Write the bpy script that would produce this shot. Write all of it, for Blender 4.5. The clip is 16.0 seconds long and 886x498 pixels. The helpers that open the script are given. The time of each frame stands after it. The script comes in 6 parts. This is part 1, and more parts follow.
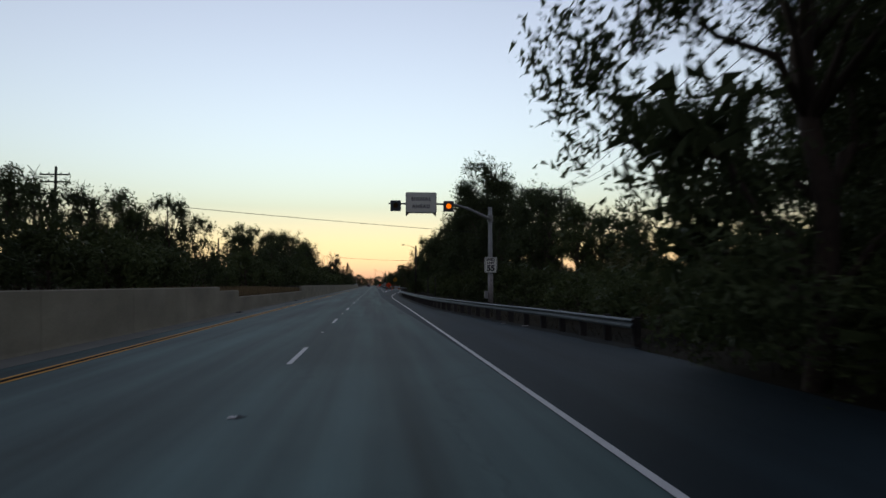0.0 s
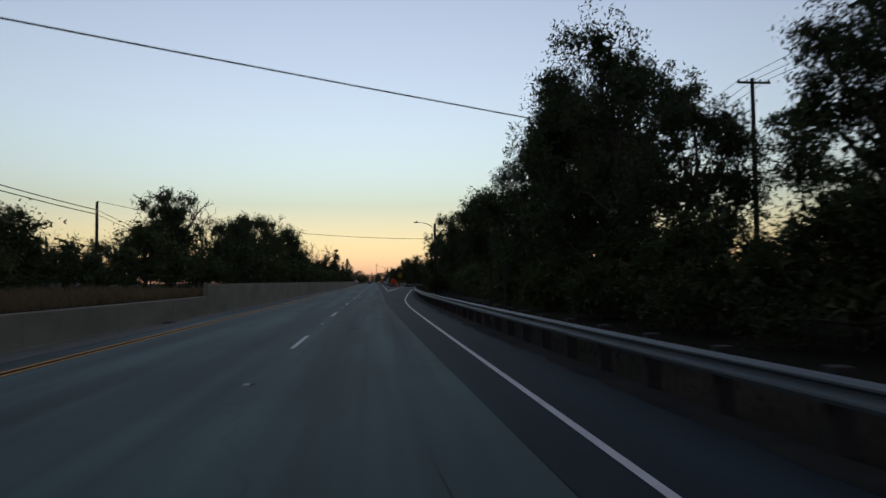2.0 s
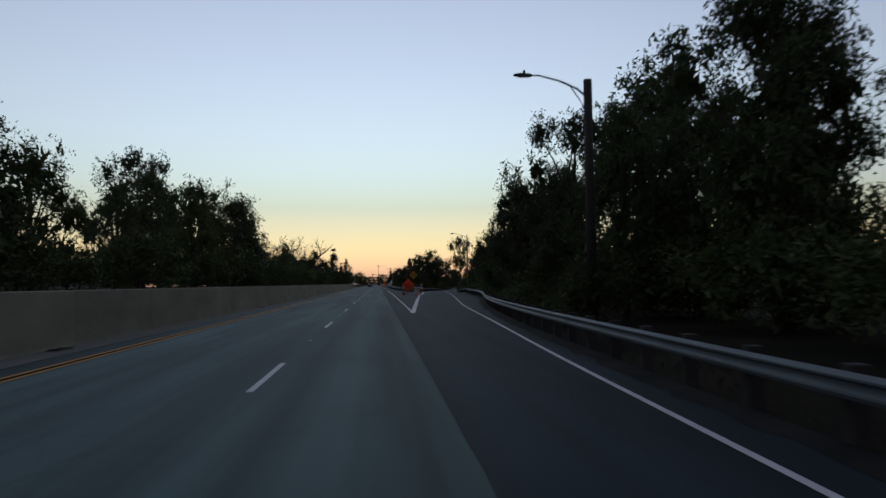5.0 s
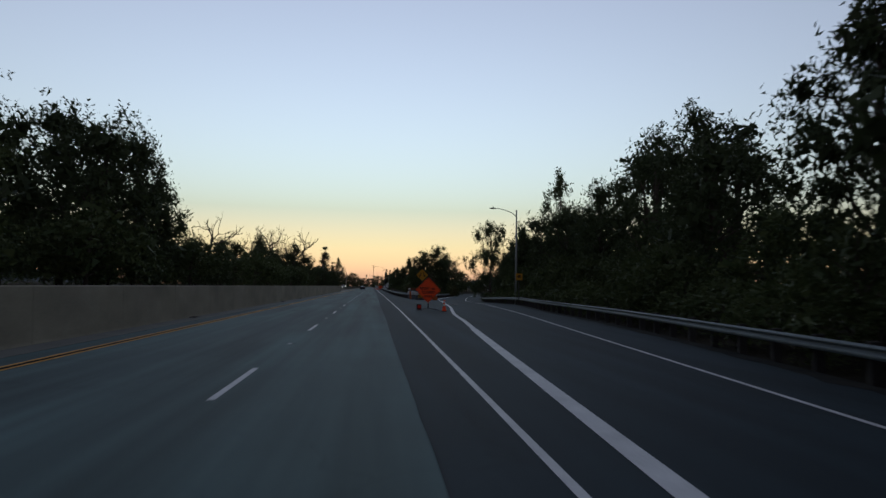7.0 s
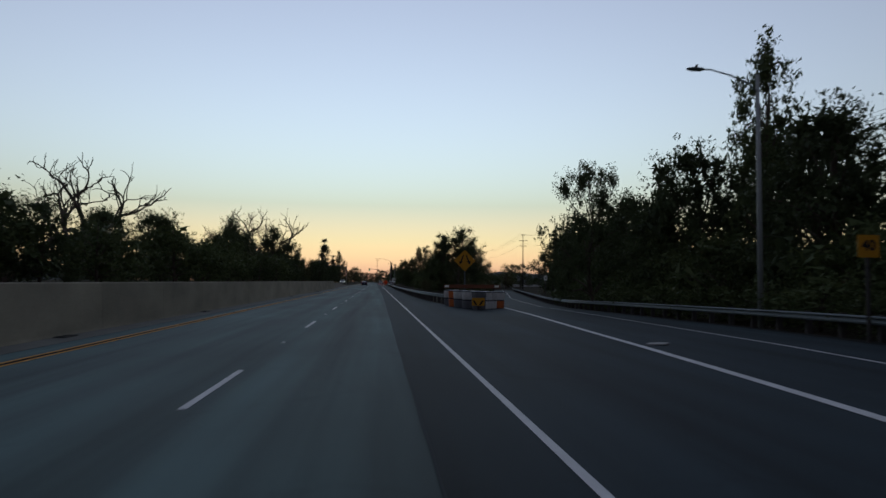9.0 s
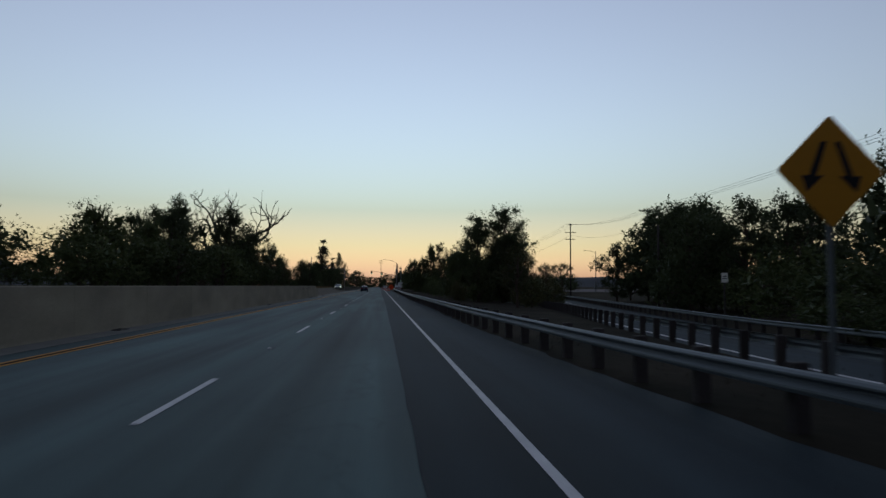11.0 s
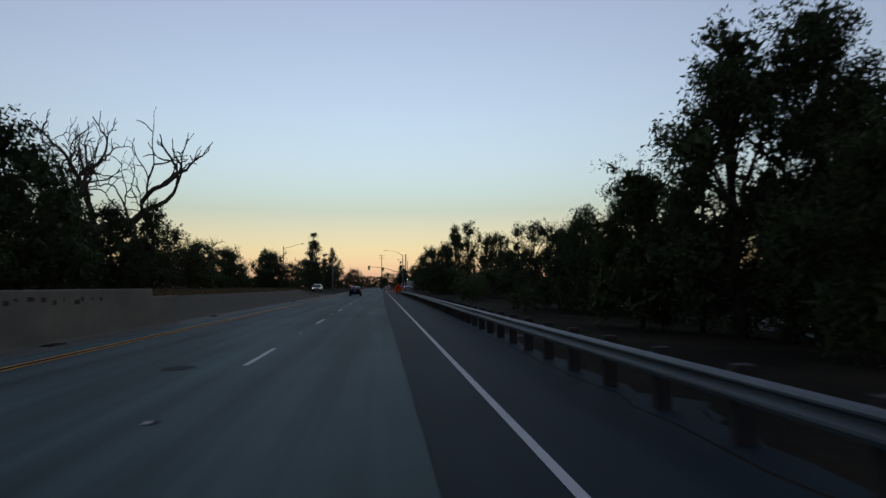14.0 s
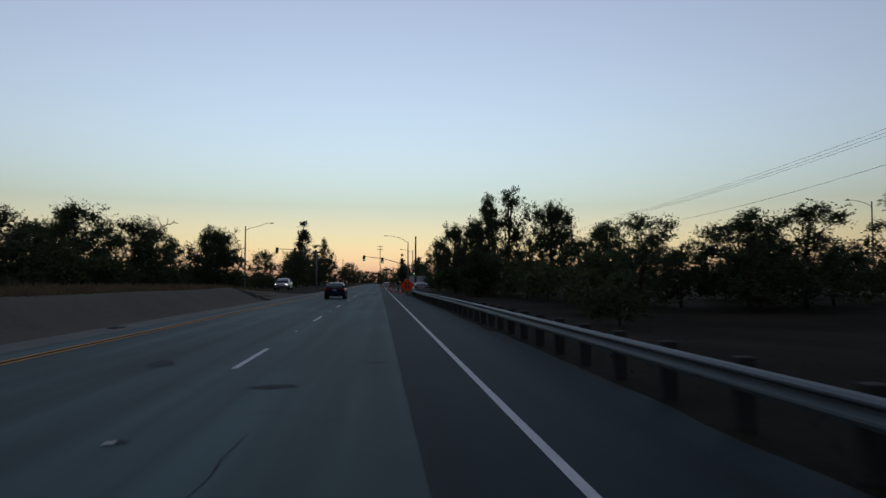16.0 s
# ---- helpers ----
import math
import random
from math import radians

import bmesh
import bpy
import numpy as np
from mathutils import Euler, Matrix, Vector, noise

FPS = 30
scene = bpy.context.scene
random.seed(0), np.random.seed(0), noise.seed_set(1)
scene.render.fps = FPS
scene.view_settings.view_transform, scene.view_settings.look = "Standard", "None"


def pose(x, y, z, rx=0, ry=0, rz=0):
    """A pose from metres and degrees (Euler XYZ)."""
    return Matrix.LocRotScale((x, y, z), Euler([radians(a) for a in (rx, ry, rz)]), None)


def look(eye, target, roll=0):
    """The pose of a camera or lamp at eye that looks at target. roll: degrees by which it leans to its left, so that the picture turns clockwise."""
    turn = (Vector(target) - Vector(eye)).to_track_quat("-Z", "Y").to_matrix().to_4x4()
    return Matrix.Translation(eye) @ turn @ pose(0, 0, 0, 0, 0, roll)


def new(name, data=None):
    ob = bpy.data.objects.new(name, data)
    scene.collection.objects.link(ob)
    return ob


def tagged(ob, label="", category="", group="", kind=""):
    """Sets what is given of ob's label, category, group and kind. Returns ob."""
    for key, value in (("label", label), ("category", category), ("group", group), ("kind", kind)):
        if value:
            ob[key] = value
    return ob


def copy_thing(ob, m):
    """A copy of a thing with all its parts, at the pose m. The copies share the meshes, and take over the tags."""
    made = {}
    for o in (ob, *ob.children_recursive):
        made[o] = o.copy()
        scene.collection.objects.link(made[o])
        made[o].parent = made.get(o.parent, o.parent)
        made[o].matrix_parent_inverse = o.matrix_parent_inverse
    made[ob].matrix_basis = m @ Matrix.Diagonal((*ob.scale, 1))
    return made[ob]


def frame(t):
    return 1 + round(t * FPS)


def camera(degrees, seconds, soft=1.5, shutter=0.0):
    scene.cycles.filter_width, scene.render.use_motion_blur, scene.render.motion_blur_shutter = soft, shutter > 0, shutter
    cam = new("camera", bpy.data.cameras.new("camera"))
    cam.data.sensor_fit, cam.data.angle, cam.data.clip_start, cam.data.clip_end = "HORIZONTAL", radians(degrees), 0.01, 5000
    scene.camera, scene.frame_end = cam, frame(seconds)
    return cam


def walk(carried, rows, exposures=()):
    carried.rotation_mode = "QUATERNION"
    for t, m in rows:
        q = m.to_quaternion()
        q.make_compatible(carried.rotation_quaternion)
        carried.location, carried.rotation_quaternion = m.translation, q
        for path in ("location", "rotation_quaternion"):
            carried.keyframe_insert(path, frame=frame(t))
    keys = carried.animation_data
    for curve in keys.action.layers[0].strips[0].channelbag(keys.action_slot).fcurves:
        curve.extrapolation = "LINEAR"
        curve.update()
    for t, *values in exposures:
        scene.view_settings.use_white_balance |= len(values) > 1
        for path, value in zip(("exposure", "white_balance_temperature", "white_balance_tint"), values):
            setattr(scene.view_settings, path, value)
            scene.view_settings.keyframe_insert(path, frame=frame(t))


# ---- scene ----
cam = camera(65.9, 16.0, 1.5, 0.2)

PATH = [
    (0, (1.693, -14.058, 1.601), (1.894, -12.071, 1.704), -0.1),
    (0.5, (1.739, -3.566, 1.566), (1.938, -1.579, 1.664), 0.2),
    (1, (1.814, 6.933, 1.554), (2.01, 8.922, 1.641), 0.6),
    (1.5, (1.885, 17.391, 1.541), (2.084, 19.379, 1.631), -0.2),
    (2, (1.921, 27.846, 1.53), (2.118, 29.834, 1.622), -0.6),
    (2.5, (1.933, 38.336, 1.526), (2.127, 40.324, 1.624), -1.3),
    (3, (1.925, 48.894, 1.526), (2.114, 50.883, 1.615), -1.5),
    (3.5, (1.895, 59.537, 1.523), (2.082, 61.525, 1.621), -1.4),
    (4, (1.856, 70.267, 1.522), (2.043, 72.256, 1.621), -0.9),
    (4.2, (1.846, 74.596, 1.523), (2.034, 76.585, 1.627), -0.3),
    (4.5, (1.843, 81.151, 1.532), (2.032, 83.139, 1.636), -0.65),
    (5, (1.862, 92.173, 1.555), (2.054, 94.161, 1.654), -0.7),
    (7.3, (2.194, 143.341, 1.59), (2.399, 145.327, 1.705), 0.9),
    (7.5, (2.218, 147.813, 1.585), (2.421, 149.799, 1.702), 0.7),
    (8, (2.26, 159.042, 1.578), (2.454, 161.03, 1.688), 0.9),
    (8.5, (2.281, 170.306, 1.575), (2.473, 172.294, 1.668), 1.2),
    (9, (2.322, 181.561, 1.575), (2.516, 183.55, 1.670), 0.4),
    (9.2, (2.354, 186.042, 1.575), (2.554, 188.029, 1.676), 1.0),
    (11.3, (2.665, 233.03, 1.506), (2.843, 235.019, 1.614), 0.0),
    (11.5, (2.676, 237.51, 1.504), (2.852, 239.5, 1.607), -0.2),
    (12, (2.65, 248.723, 1.518), (2.823, 250.713, 1.618), -1.0),
    (12.5, (2.6, 259.945, 1.533), (2.774, 261.935, 1.637), -0.6),
    (13, (2.568, 271.18, 1.532), (2.742, 273.17, 1.63), -0.7),
    (13.5, (2.566, 282.434, 1.529), (2.742, 284.423, 1.63), -0.3),
    (14, (2.604, 293.708, 1.515), (2.785, 295.697, 1.622), -0.4),
    (14.5, (2.629, 304.995, 1.504), (2.809, 306.984, 1.611), -0.2),
    (15, (2.6, 316.278, 1.512), (2.782, 318.267, 1.615), -0.7),
    (15.5, (2.554, 327.559, 1.516), (2.738, 329.548, 1.607), 0.4),
    (16, (2.509, 338.838, 1.52), (2.695, 340.827, 1.617), 0.1),
]
walk(cam, [(t, look(eye, target, roll)) for t, eye, target, roll in PATH], [(0.0, 5.72, 7800, -13), (1.0, 5.49, 7500, -13), (5.0, 5.50, 7250, -13), (9.0, 5.47, 7200, -13), (12.0, 5.28, 6850, -14), (16.0, 5.37, 6950, -13)])

# ---- sky and light ----
world = bpy.data.worlds.new("dusk_sky")
scene.world = world
world.use_nodes = True
wn, wl = world.node_tree.nodes, world.node_tree.links
sky = wn.new("ShaderNodeTexSky")
sky.sky_type = "NISHITA"
sky.sun_disc = False
sky.sun_elevation = radians(-3.0)
sky.sun_rotation = radians(0.0)
sky.altitude = 0
sky.air_density = 1.5
sky.dust_density = 0.3
sky.ozone_density = 3.0
wn["Background"].inputs["Strength"].default_value = 0.15
pale = wn.new("ShaderNodeHueSaturation")
pale.inputs["Saturation"].default_value = 0.58
pale.inputs["Hue"].default_value = 0.516
wl.new(sky.outputs["Color"], pale.inputs["Color"])


def sky_math(op, a, b):
    """One sum on the sky's colour; a and b are numbers or sockets."""
    k = wn.new("ShaderNodeMath")
    k.operation = op
    for side, v in enumerate((a, b)):
        if isinstance(v, (int, float)):
            k.inputs[side].default_value = v
        else:
            wl.new(v, k.inputs[side])
    return k.outputs[0]


# the green cast of a low sun's sky, moved towards red
rgb = wn.new("ShaderNodeSeparateColor")
wl.new(pale.outputs["Color"], rgb.inputs["Color"])
mean = sky_math("MULTIPLY", sky_math("ADD", rgb.outputs["Red"], rgb.outputs["Blue"]), 0.5)
cast = sky_math("MAXIMUM", sky_math("SUBTRACT", rgb.outputs["Green"], mean), 0.0)
mended = wn.new("ShaderNodeCombineColor")
wl.new(sky_math("ADD", rgb.outputs["Red"], sky_math("MULTIPLY", cast, 1.15)), mended.inputs["Red"])
wl.new(sky_math("SUBTRACT", rgb.outputs["Green"], sky_math("MULTIPLY", cast, 0.45)), mended.inputs["Green"])
wl.new(sky_math("ADD", rgb.outputs["Blue"], sky_math("MULTIPLY", cast, 0.45)), mended.inputs["Blue"])
wl.new(mended.outputs["Color"], wn["Background"].inputs["Color"])


# ---- materials ----
def material(name, color, rough=0.8, metal=0.0, grain=0.15, scale=8.0, stain=0.15, stain_scale=0.6, bump=0.1,
             second=None, spread=0.0, emit=0.0, spec=0.3):
    """Two scales of variation over a base colour, with fine relief."""
    m = bpy.data.materials.new(name)
    m.use_nodes = True
    n, l = m.node_tree.nodes, m.node_tree.links
    b = n["Principled BSDF"]
    co = n.new("ShaderNodeTexCoord")
    fine = n.new("ShaderNodeTexNoise")
    fine.inputs["Scale"].default_value = scale
    fine.inputs["Detail"].default_value = 6
    wide = n.new("ShaderNodeTexNoise")
    wide.inputs["Scale"].default_value = stain_scale
    wide.inputs["Detail"].default_value = 4
    for x in (fine, wide):
        l.new(co.outputs["Object"], x.inputs["Vector"])
    value = n.new("ShaderNodeMath")
    value.operation = "MULTIPLY_ADD"
    value.inputs[1].default_value = 2 * grain
    value.inputs[2].default_value = 1 - grain
    l.new(fine.outputs["Fac"], value.inputs[0])
    value2 = n.new("ShaderNodeMath")
    value2.operation = "MULTIPLY_ADD"
    value2.inputs[1].default_value = 3 * stain
    value2.inputs[2].default_value = 1 - 1.5 * stain
    l.new(wide.outputs["Fac"], value2.inputs[0])
    prod = n.new("ShaderNodeMath")
    prod.operation = "MULTIPLY"
    l.new(value.outputs[0], prod.inputs[0])
    l.new(value2.outputs[0], prod.inputs[1])
    last = prod
    if spread:
        info = n.new("ShaderNodeObjectInfo")
        rnd = n.new("ShaderNodeMath")
        rnd.operation = "MULTIPLY_ADD"
        rnd.inputs[1].default_value = 2 * spread
        rnd.inputs[2].default_value = 1 - spread
        l.new(info.outputs["Random"], rnd.inputs[0])
        last = n.new("ShaderNodeMath")
        last.operation = "MULTIPLY"
        l.new(prod.outputs[0], last.inputs[0])
        l.new(rnd.outputs[0], last.inputs[1])
    base = n.new("ShaderNodeMix")
    base.data_type = "RGBA"
    base.inputs["A"].default_value = (*color, 1)
    base.inputs["B"].default_value = (*(second or color), 1)
    ramp = n.new("ShaderNodeMapRange")
    ramp.inputs["From Min"].default_value = 0.4
    ramp.inputs["From Max"].default_value = 0.62
    l.new(wide.outputs["Fac"], ramp.inputs["Value"])
    l.new(ramp.outputs["Result"], base.inputs["Factor"])
    mul = n.new("ShaderNodeVectorMath")
    mul.operation = "SCALE"
    l.new(base.outputs["Result"], mul.inputs[0])
    l.new(last.outputs[0], mul.inputs["Scale"])
    l.new(mul.outputs["Vector"], b.inputs["Base Color"])
    b.inputs["Roughness"].default_value = rough
    b.inputs["Metallic"].default_value = metal
    b.inputs["Specular IOR Level"].default_value = spec
    if bump:
        bp = n.new("ShaderNodeBump")
        bp.inputs["Strength"].default_value = bump
        bp.inputs["Distance"].default_value = 0.02
        l.new(fine.outputs["Fac"], bp.inputs["Height"])
        l.new(bp.outputs["Normal"], b.inputs["Normal"])
    if emit:
        b.inputs["Emission Color"].default_value = (*color, 1)
        b.inputs["Emission Strength"].default_value = emit
    return m


def asphalt(name, color, crack=0.5, wear=0.2, gloss=0.35):
    """Asphalt with aggregate grain, long wear bands along the traffic, and thin cracks."""
    m = material(name, color, rough=0.75, grain=0.35, scale=60, stain=0.22, stain_scale=0.22, bump=0.25)
    n, l = m.node_tree.nodes, m.node_tree.links
    b = n["Principled BSDF"]
    b.inputs["Specular IOR Level"].default_value = gloss
    co = n.new("ShaderNodeTexCoord")
    src = b.inputs["Base Color"].links[0].from_socket
    mp = n.new("ShaderNodeMapping")
    mp.inputs["Scale"].default_value = (1.1, 0.03, 1)
    l.new(co.outputs["Object"], mp.inputs["Vector"])
    band = n.new("ShaderNodeTexNoise")
    band.inputs["Scale"].default_value = 1.0
    band.inputs["Detail"].default_value = 3
    l.new(mp.outputs["Vector"], band.inputs["Vector"])
    k = n.new("ShaderNodeMath")
    k.operation = "MULTIPLY_ADD"
    k.inputs[1].default_value = 2.6 * wear
    k.inputs[2].default_value = 1 - 1.3 * wear
    l.new(band.outputs["Fac"], k.inputs[0])
    warp = n.new("ShaderNodeTexNoise")
    warp.inputs["Scale"].default_value = 0.9
    warp.inputs["Detail"].default_value = 5
    l.new(co.outputs["Object"], warp.inputs["Vector"])
    mixv = n.new("ShaderNodeVectorMath")
    mixv.operation = "MULTIPLY_ADD"
    mixv.inputs[1].default_value = (1.6, 1.6, 0)
    l.new(warp.outputs["Color"], mixv.inputs[0])
    l.new(co.outputs["Object"], mixv.inputs[2])
    vor = n.new("ShaderNodeTexVoronoi")
    vor.feature = "DISTANCE_TO_EDGE"
    vor.inputs["Scale"].default_value = 0.16
    l.new(mixv.outputs["Vector"], vor.inputs["Vector"])
    edge = n.new("ShaderNodeMapRange")
    edge.inputs["From Min"].default_value = 0.0
    edge.inputs["From Max"].default_value = 0.006
    edge.inputs["To Min"].default_value = 1 - crack
    edge.inputs["To Max"].default_value = 1.0
    l.new(vor.outputs["Distance"], edge.inputs["Value"])
    k2 = n.new("ShaderNodeMath")
    k2.operation = "MULTIPLY"
    l.new(k.outputs[0], k2.inputs[0])
    l.new(edge.outputs["Result"], k2.inputs[1])
    mul = n.new("ShaderNodeVectorMath")
    mul.operation = "SCALE"
    l.new(src, mul.inputs[0])
    l.new(k2.outputs[0], mul.inputs["Scale"])
    l.new(mul.outputs["Vector"], b.inputs["Base Color"])
    return m


def streaked(m, scale, amount):
    """Stretched stains over a material, with a shape of their own."""
    n, l = m.node_tree.nodes, m.node_tree.links
    b = n["Principled BSDF"]
    src = b.inputs["Base Color"].links[0].from_socket
    co = n.new("ShaderNodeTexCoord")
    info = n.new("ShaderNodeObjectInfo")
    off = n.new("ShaderNodeVectorMath")
    off.operation = "MULTIPLY_ADD"
    off.inputs[1].default_value = (0, 1, 0)
    l.new(info.outputs["Location"], off.inputs[0])
    l.new(co.outputs["Object"], off.inputs[2])
    mp = n.new("ShaderNodeMapping")
    mp.inputs["Scale"].default_value = scale
    l.new(off.outputs["Vector"], mp.inputs["Vector"])
    tex = n.new("ShaderNodeTexNoise")
    tex.inputs["Scale"].default_value = 1.0
    tex.inputs["Detail"].default_value = 5
    l.new(mp.outputs["Vector"], tex.inputs["Vector"])
    k = n.new("ShaderNodeMapRange")
    k.inputs["From Min"].default_value = 0.32
    k.inputs["From Max"].default_value = 0.68
    k.inputs["To Min"].default_value = 1 - amount
    k.inputs["To Max"].default_value = 1 + amount
    l.new(tex.outputs["Fac"], k.inputs["Value"])
    mul = n.new("ShaderNodeVectorMath")
    mul.operation = "SCALE"
    l.new(src, mul.inputs[0])
    l.new(k.outputs["Result"], mul.inputs["Scale"])
    l.new(mul.outputs["Vector"], b.inputs["Base Color"])
    return m


def leafy(name, color, second, gloss=0.6):
    """Foliage: each leaf its own tone, a little light passes through."""
    m = bpy.data.materials.new(name)
    m.use_nodes = True
    n, l = m.node_tree.nodes, m.node_tree.links
    b = n["Principled BSDF"]
    geo = n.new("ShaderNodeNewGeometry")
    info = n.new("ShaderNodeObjectInfo")
    mix = n.new("ShaderNodeMix")
    mix.data_type = "RGBA"
    mix.inputs["A"].default_value = (*color, 1)
    mix.inputs["B"].default_value = (*second, 1)
    l.new(geo.outputs["Random Per Island"], mix.inputs["Factor"])
    k = n.new("ShaderNodeMath")
    k.operation = "MULTIPLY_ADD"
    k.inputs[1].default_value = 0.5
    k.inputs[2].default_value = 0.75
    l.new(info.outputs["Random"], k.inputs[0])
    mul = n.new("ShaderNodeVectorMath")
    mul.operation = "SCALE"
    l.new(mix.outputs["Result"], mul.inputs[0])
    l.new(k.outputs[0], mul.inputs["Scale"])
    l.new(mul.outputs["Vector"], b.inputs["Base Color"])
    b.inputs["Roughness"].default_value = gloss
    b.inputs["Specular IOR Level"].default_value = 0.12
    tr = n.new("ShaderNodeBsdfTranslucent")
    l.new(mul.outputs["Vector"], tr.inputs["Color"])
    ms = n.new("ShaderNodeMixShader")
    ms.inputs["Fac"].default_value = 0.2
    l.new(b.outputs["BSDF"], ms.inputs[1])
    l.new(tr.outputs["BSDF"], ms.inputs[2])
    l.new(ms.outputs["Shader"], n["Material Output"].inputs["Surface"])
    return m


OLD_ASPHALT = asphalt("worn_grey_asphalt", (0.053, 0.089, 0.085), 0.18, 1.0, 0.25)
NEW_ASPHALT = asphalt("dark_asphalt", (0.0172, 0.0287, 0.0345), 0.2, 0.6, 0.12)
CONCRETE = material("weathered_concrete", (0.295, 0.27, 0.20), 0.9, grain=0.2, scale=14, stain=0.25, stain_scale=0.5, bump=0.3,
                    second=(0.225, 0.205, 0.155), spread=0.06, spec=0.1)
streaked(CONCRETE, (1.0, 0.3, 0.8), 0.16)
streaked(OLD_ASPHALT, (0.35, 0.05, 1.0), 0.22)
streaked(NEW_ASPHALT, (0.5, 0.04, 1.0), 0.22)
GUTTER = material("gutter_concrete", (0.15, 0.15, 0.13), 0.9, grain=0.2, scale=20, stain=0.25, stain_scale=0.8, bump=0.2)
WHITE_PAINT = material("white_road_paint", (0.62, 0.62, 0.60), 0.7, grain=0.25, scale=30, stain=0.2, stain_scale=1.5, bump=0.1)
YELLOW_PAINT = material("yellow_road_paint", (0.66, 0.31, 0.03), 0.7, grain=0.25, scale=30, stain=0.25, stain_scale=1.5, bump=0.1)
BLACK_PAINT = material("black_road_paint", (0.009, 0.009, 0.009), 0.9, grain=0.2, scale=30, spec=0.05)
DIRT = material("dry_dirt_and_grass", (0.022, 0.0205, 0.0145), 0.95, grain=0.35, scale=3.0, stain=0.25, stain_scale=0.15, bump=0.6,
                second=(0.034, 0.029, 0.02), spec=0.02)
DRY_GRASS = material("dry_grass", (0.25, 0.19, 0.10), 0.9, grain=0.3, scale=5, second=(0.17, 0.13, 0.07), spec=0.05)
# as DRY_GRASS but much darker, for the right verge and the island
DARK_GRASS = material("dark_dead_grass", (0.03, 0.028, 0.018), 0.9, grain=0.3, scale=5, second=(0.045, 0.038, 0.022), spec=0.05)
# tone between asphalt and dirt; the shoulder's fade to dark put into colour
SHOULDER_FADE = material("shoulder_fade_tone", (0.019, 0.0205, 0.020), 0.95, grain=0.4, scale=5, stain=0.3, stain_scale=0.8, bump=0.4, second=(0.026, 0.025, 0.021), spec=0.08)
BANK = material("bare_grey_dirt", (0.14, 0.128, 0.1), 0.95, grain=0.3, scale=6, stain=0.3, stain_scale=0.35, bump=0.3, second=(0.10, 0.09, 0.07), spec=0.05)
GALV = material("galvanised_steel", (0.125, 0.15, 0.155), 0.6, 0.3, grain=0.12, scale=12, stain=0.2, stain_scale=0.7, bump=0.05)
POLE_STEEL = material("grey_painted_steel", (0.31, 0.325, 0.305), 0.55, 0.1, grain=0.1, scale=10, stain=0.15, stain_scale=0.8)
PALE_PAINT = material("pale_patched_paint", (0.27, 0.255, 0.23), 0.7, grain=0.15, scale=9, stain=0.4, stain_scale=3.0)
POST_WOOD = material("creosoted_timber", (0.055, 0.05, 0.045), 0.9, grain=0.3, scale=20, stain=0.2, stain_scale=2, bump=0.3, spread=0.2)
POLE_WOOD = material("weathered_pole_timber", (0.052, 0.045, 0.04), 0.9, grain=0.3, scale=15, stain=0.2, bump=0.3)
BARK = material("grey_brown_bark", (0.085, 0.065, 0.05), 0.95, grain=0.35, scale=6, stain=0.2, bump=0.6, spread=0.15)
DEAD_WOOD = material("bleached_dead_wood", (0.11, 0.085, 0.065), 0.9, grain=0.25, scale=8, bump=0.3)
LEAF_DARK = leafy("dark_oak_leaves", (0.046, 0.062, 0.027), (0.084, 0.104, 0.044))
LEAF_MID = leafy("green_leaves", (0.053, 0.074, 0.027), (0.10, 0.118, 0.044))
LEAF_DRY = leafy("olive_leaves", (0.06, 0.066, 0.024), (0.108, 0.102, 0.04))
LEAF_FAR = leafy("blue_green_needles", (0.018, 0.026, 0.016), (0.03, 0.042, 0.022))
SIGN_WHITE = material("white_sign_sheeting", (0.86, 0.88, 0.76), 0.5, grain=0.06, scale=12, stain=0.12, stain_scale=1.5, bump=0)
SIGN_BACK = material("sign_black", (0.015, 0.015, 0.015), 0.6, grain=0.05)
SIGN_YELLOW = material("yellow_sign_sheeting", (0.55, 0.26, 0.02), 0.5, grain=0.06, scale=12, bump=0)
SIGN_ORANGE = material("fluorescent_orange_sheeting", (1.0, 0.10, 0.022), 0.5, grain=0.05, scale=6, stain=0.06, bump=0.02)
SIGN_RED = material("red_plastic_lens", (0.8, 0.03, 0.015), 0.4, grain=0.05, bump=0.0)
CONE_ORANGE = material("orange_plastic", (1.0, 0.075, 0.012), 0.5, grain=0.06, scale=10, stain=0.1, bump=0.02)
BARREL_ORANGE = material("dirty_orange_plastic", (0.5, 0.13, 0.035), 0.6, grain=0.15, scale=8, stain=0.2, bump=0.05)
PLANK_BROWN = material("faded_brown_board", (0.17, 0.065, 0.035), 0.8, grain=0.25, scale=10, stain=0.2, stain_scale=2, bump=0.1)
BARREL_GREY = material("grey_plastic", (0.13, 0.135, 0.14), 0.7, grain=0.15, scale=8, stain=0.2, stain_scale=2, bump=0.05)
BARREL_WHITE = material("grimy_white_plastic", (0.55, 0.54, 0.50), 0.6, grain=0.12, scale=8, stain=0.25, stain_scale=2, bump=0.05, spread=0.15)
RUBBER = material("black_rubber", (0.02, 0.02, 0.02), 0.8, grain=0.15, scale=30)
DARK_METAL = material("dark_metal", (0.035, 0.036, 0.038), 0.5, 0.5, grain=0.1, scale=20)
SLATE = material("slate_grey_plastic", (0.10, 0.118, 0.135), 0.6, grain=0.12, scale=14, stain=0.2, stain_scale=3)
WIRE = material("cable_black", (0.02, 0.02, 0.02), 0.7, grain=0.05)
AMBER = material("lit_amber_lens", (1.0, 0.15, 0.012), 0.3, grain=0.02, stain=0.02, bump=0, emit=0.021)
AMBER_OFF = material("unlit_amber_lens", (0.10, 0.05, 0.01), 0.3, grain=0.05, bump=0)
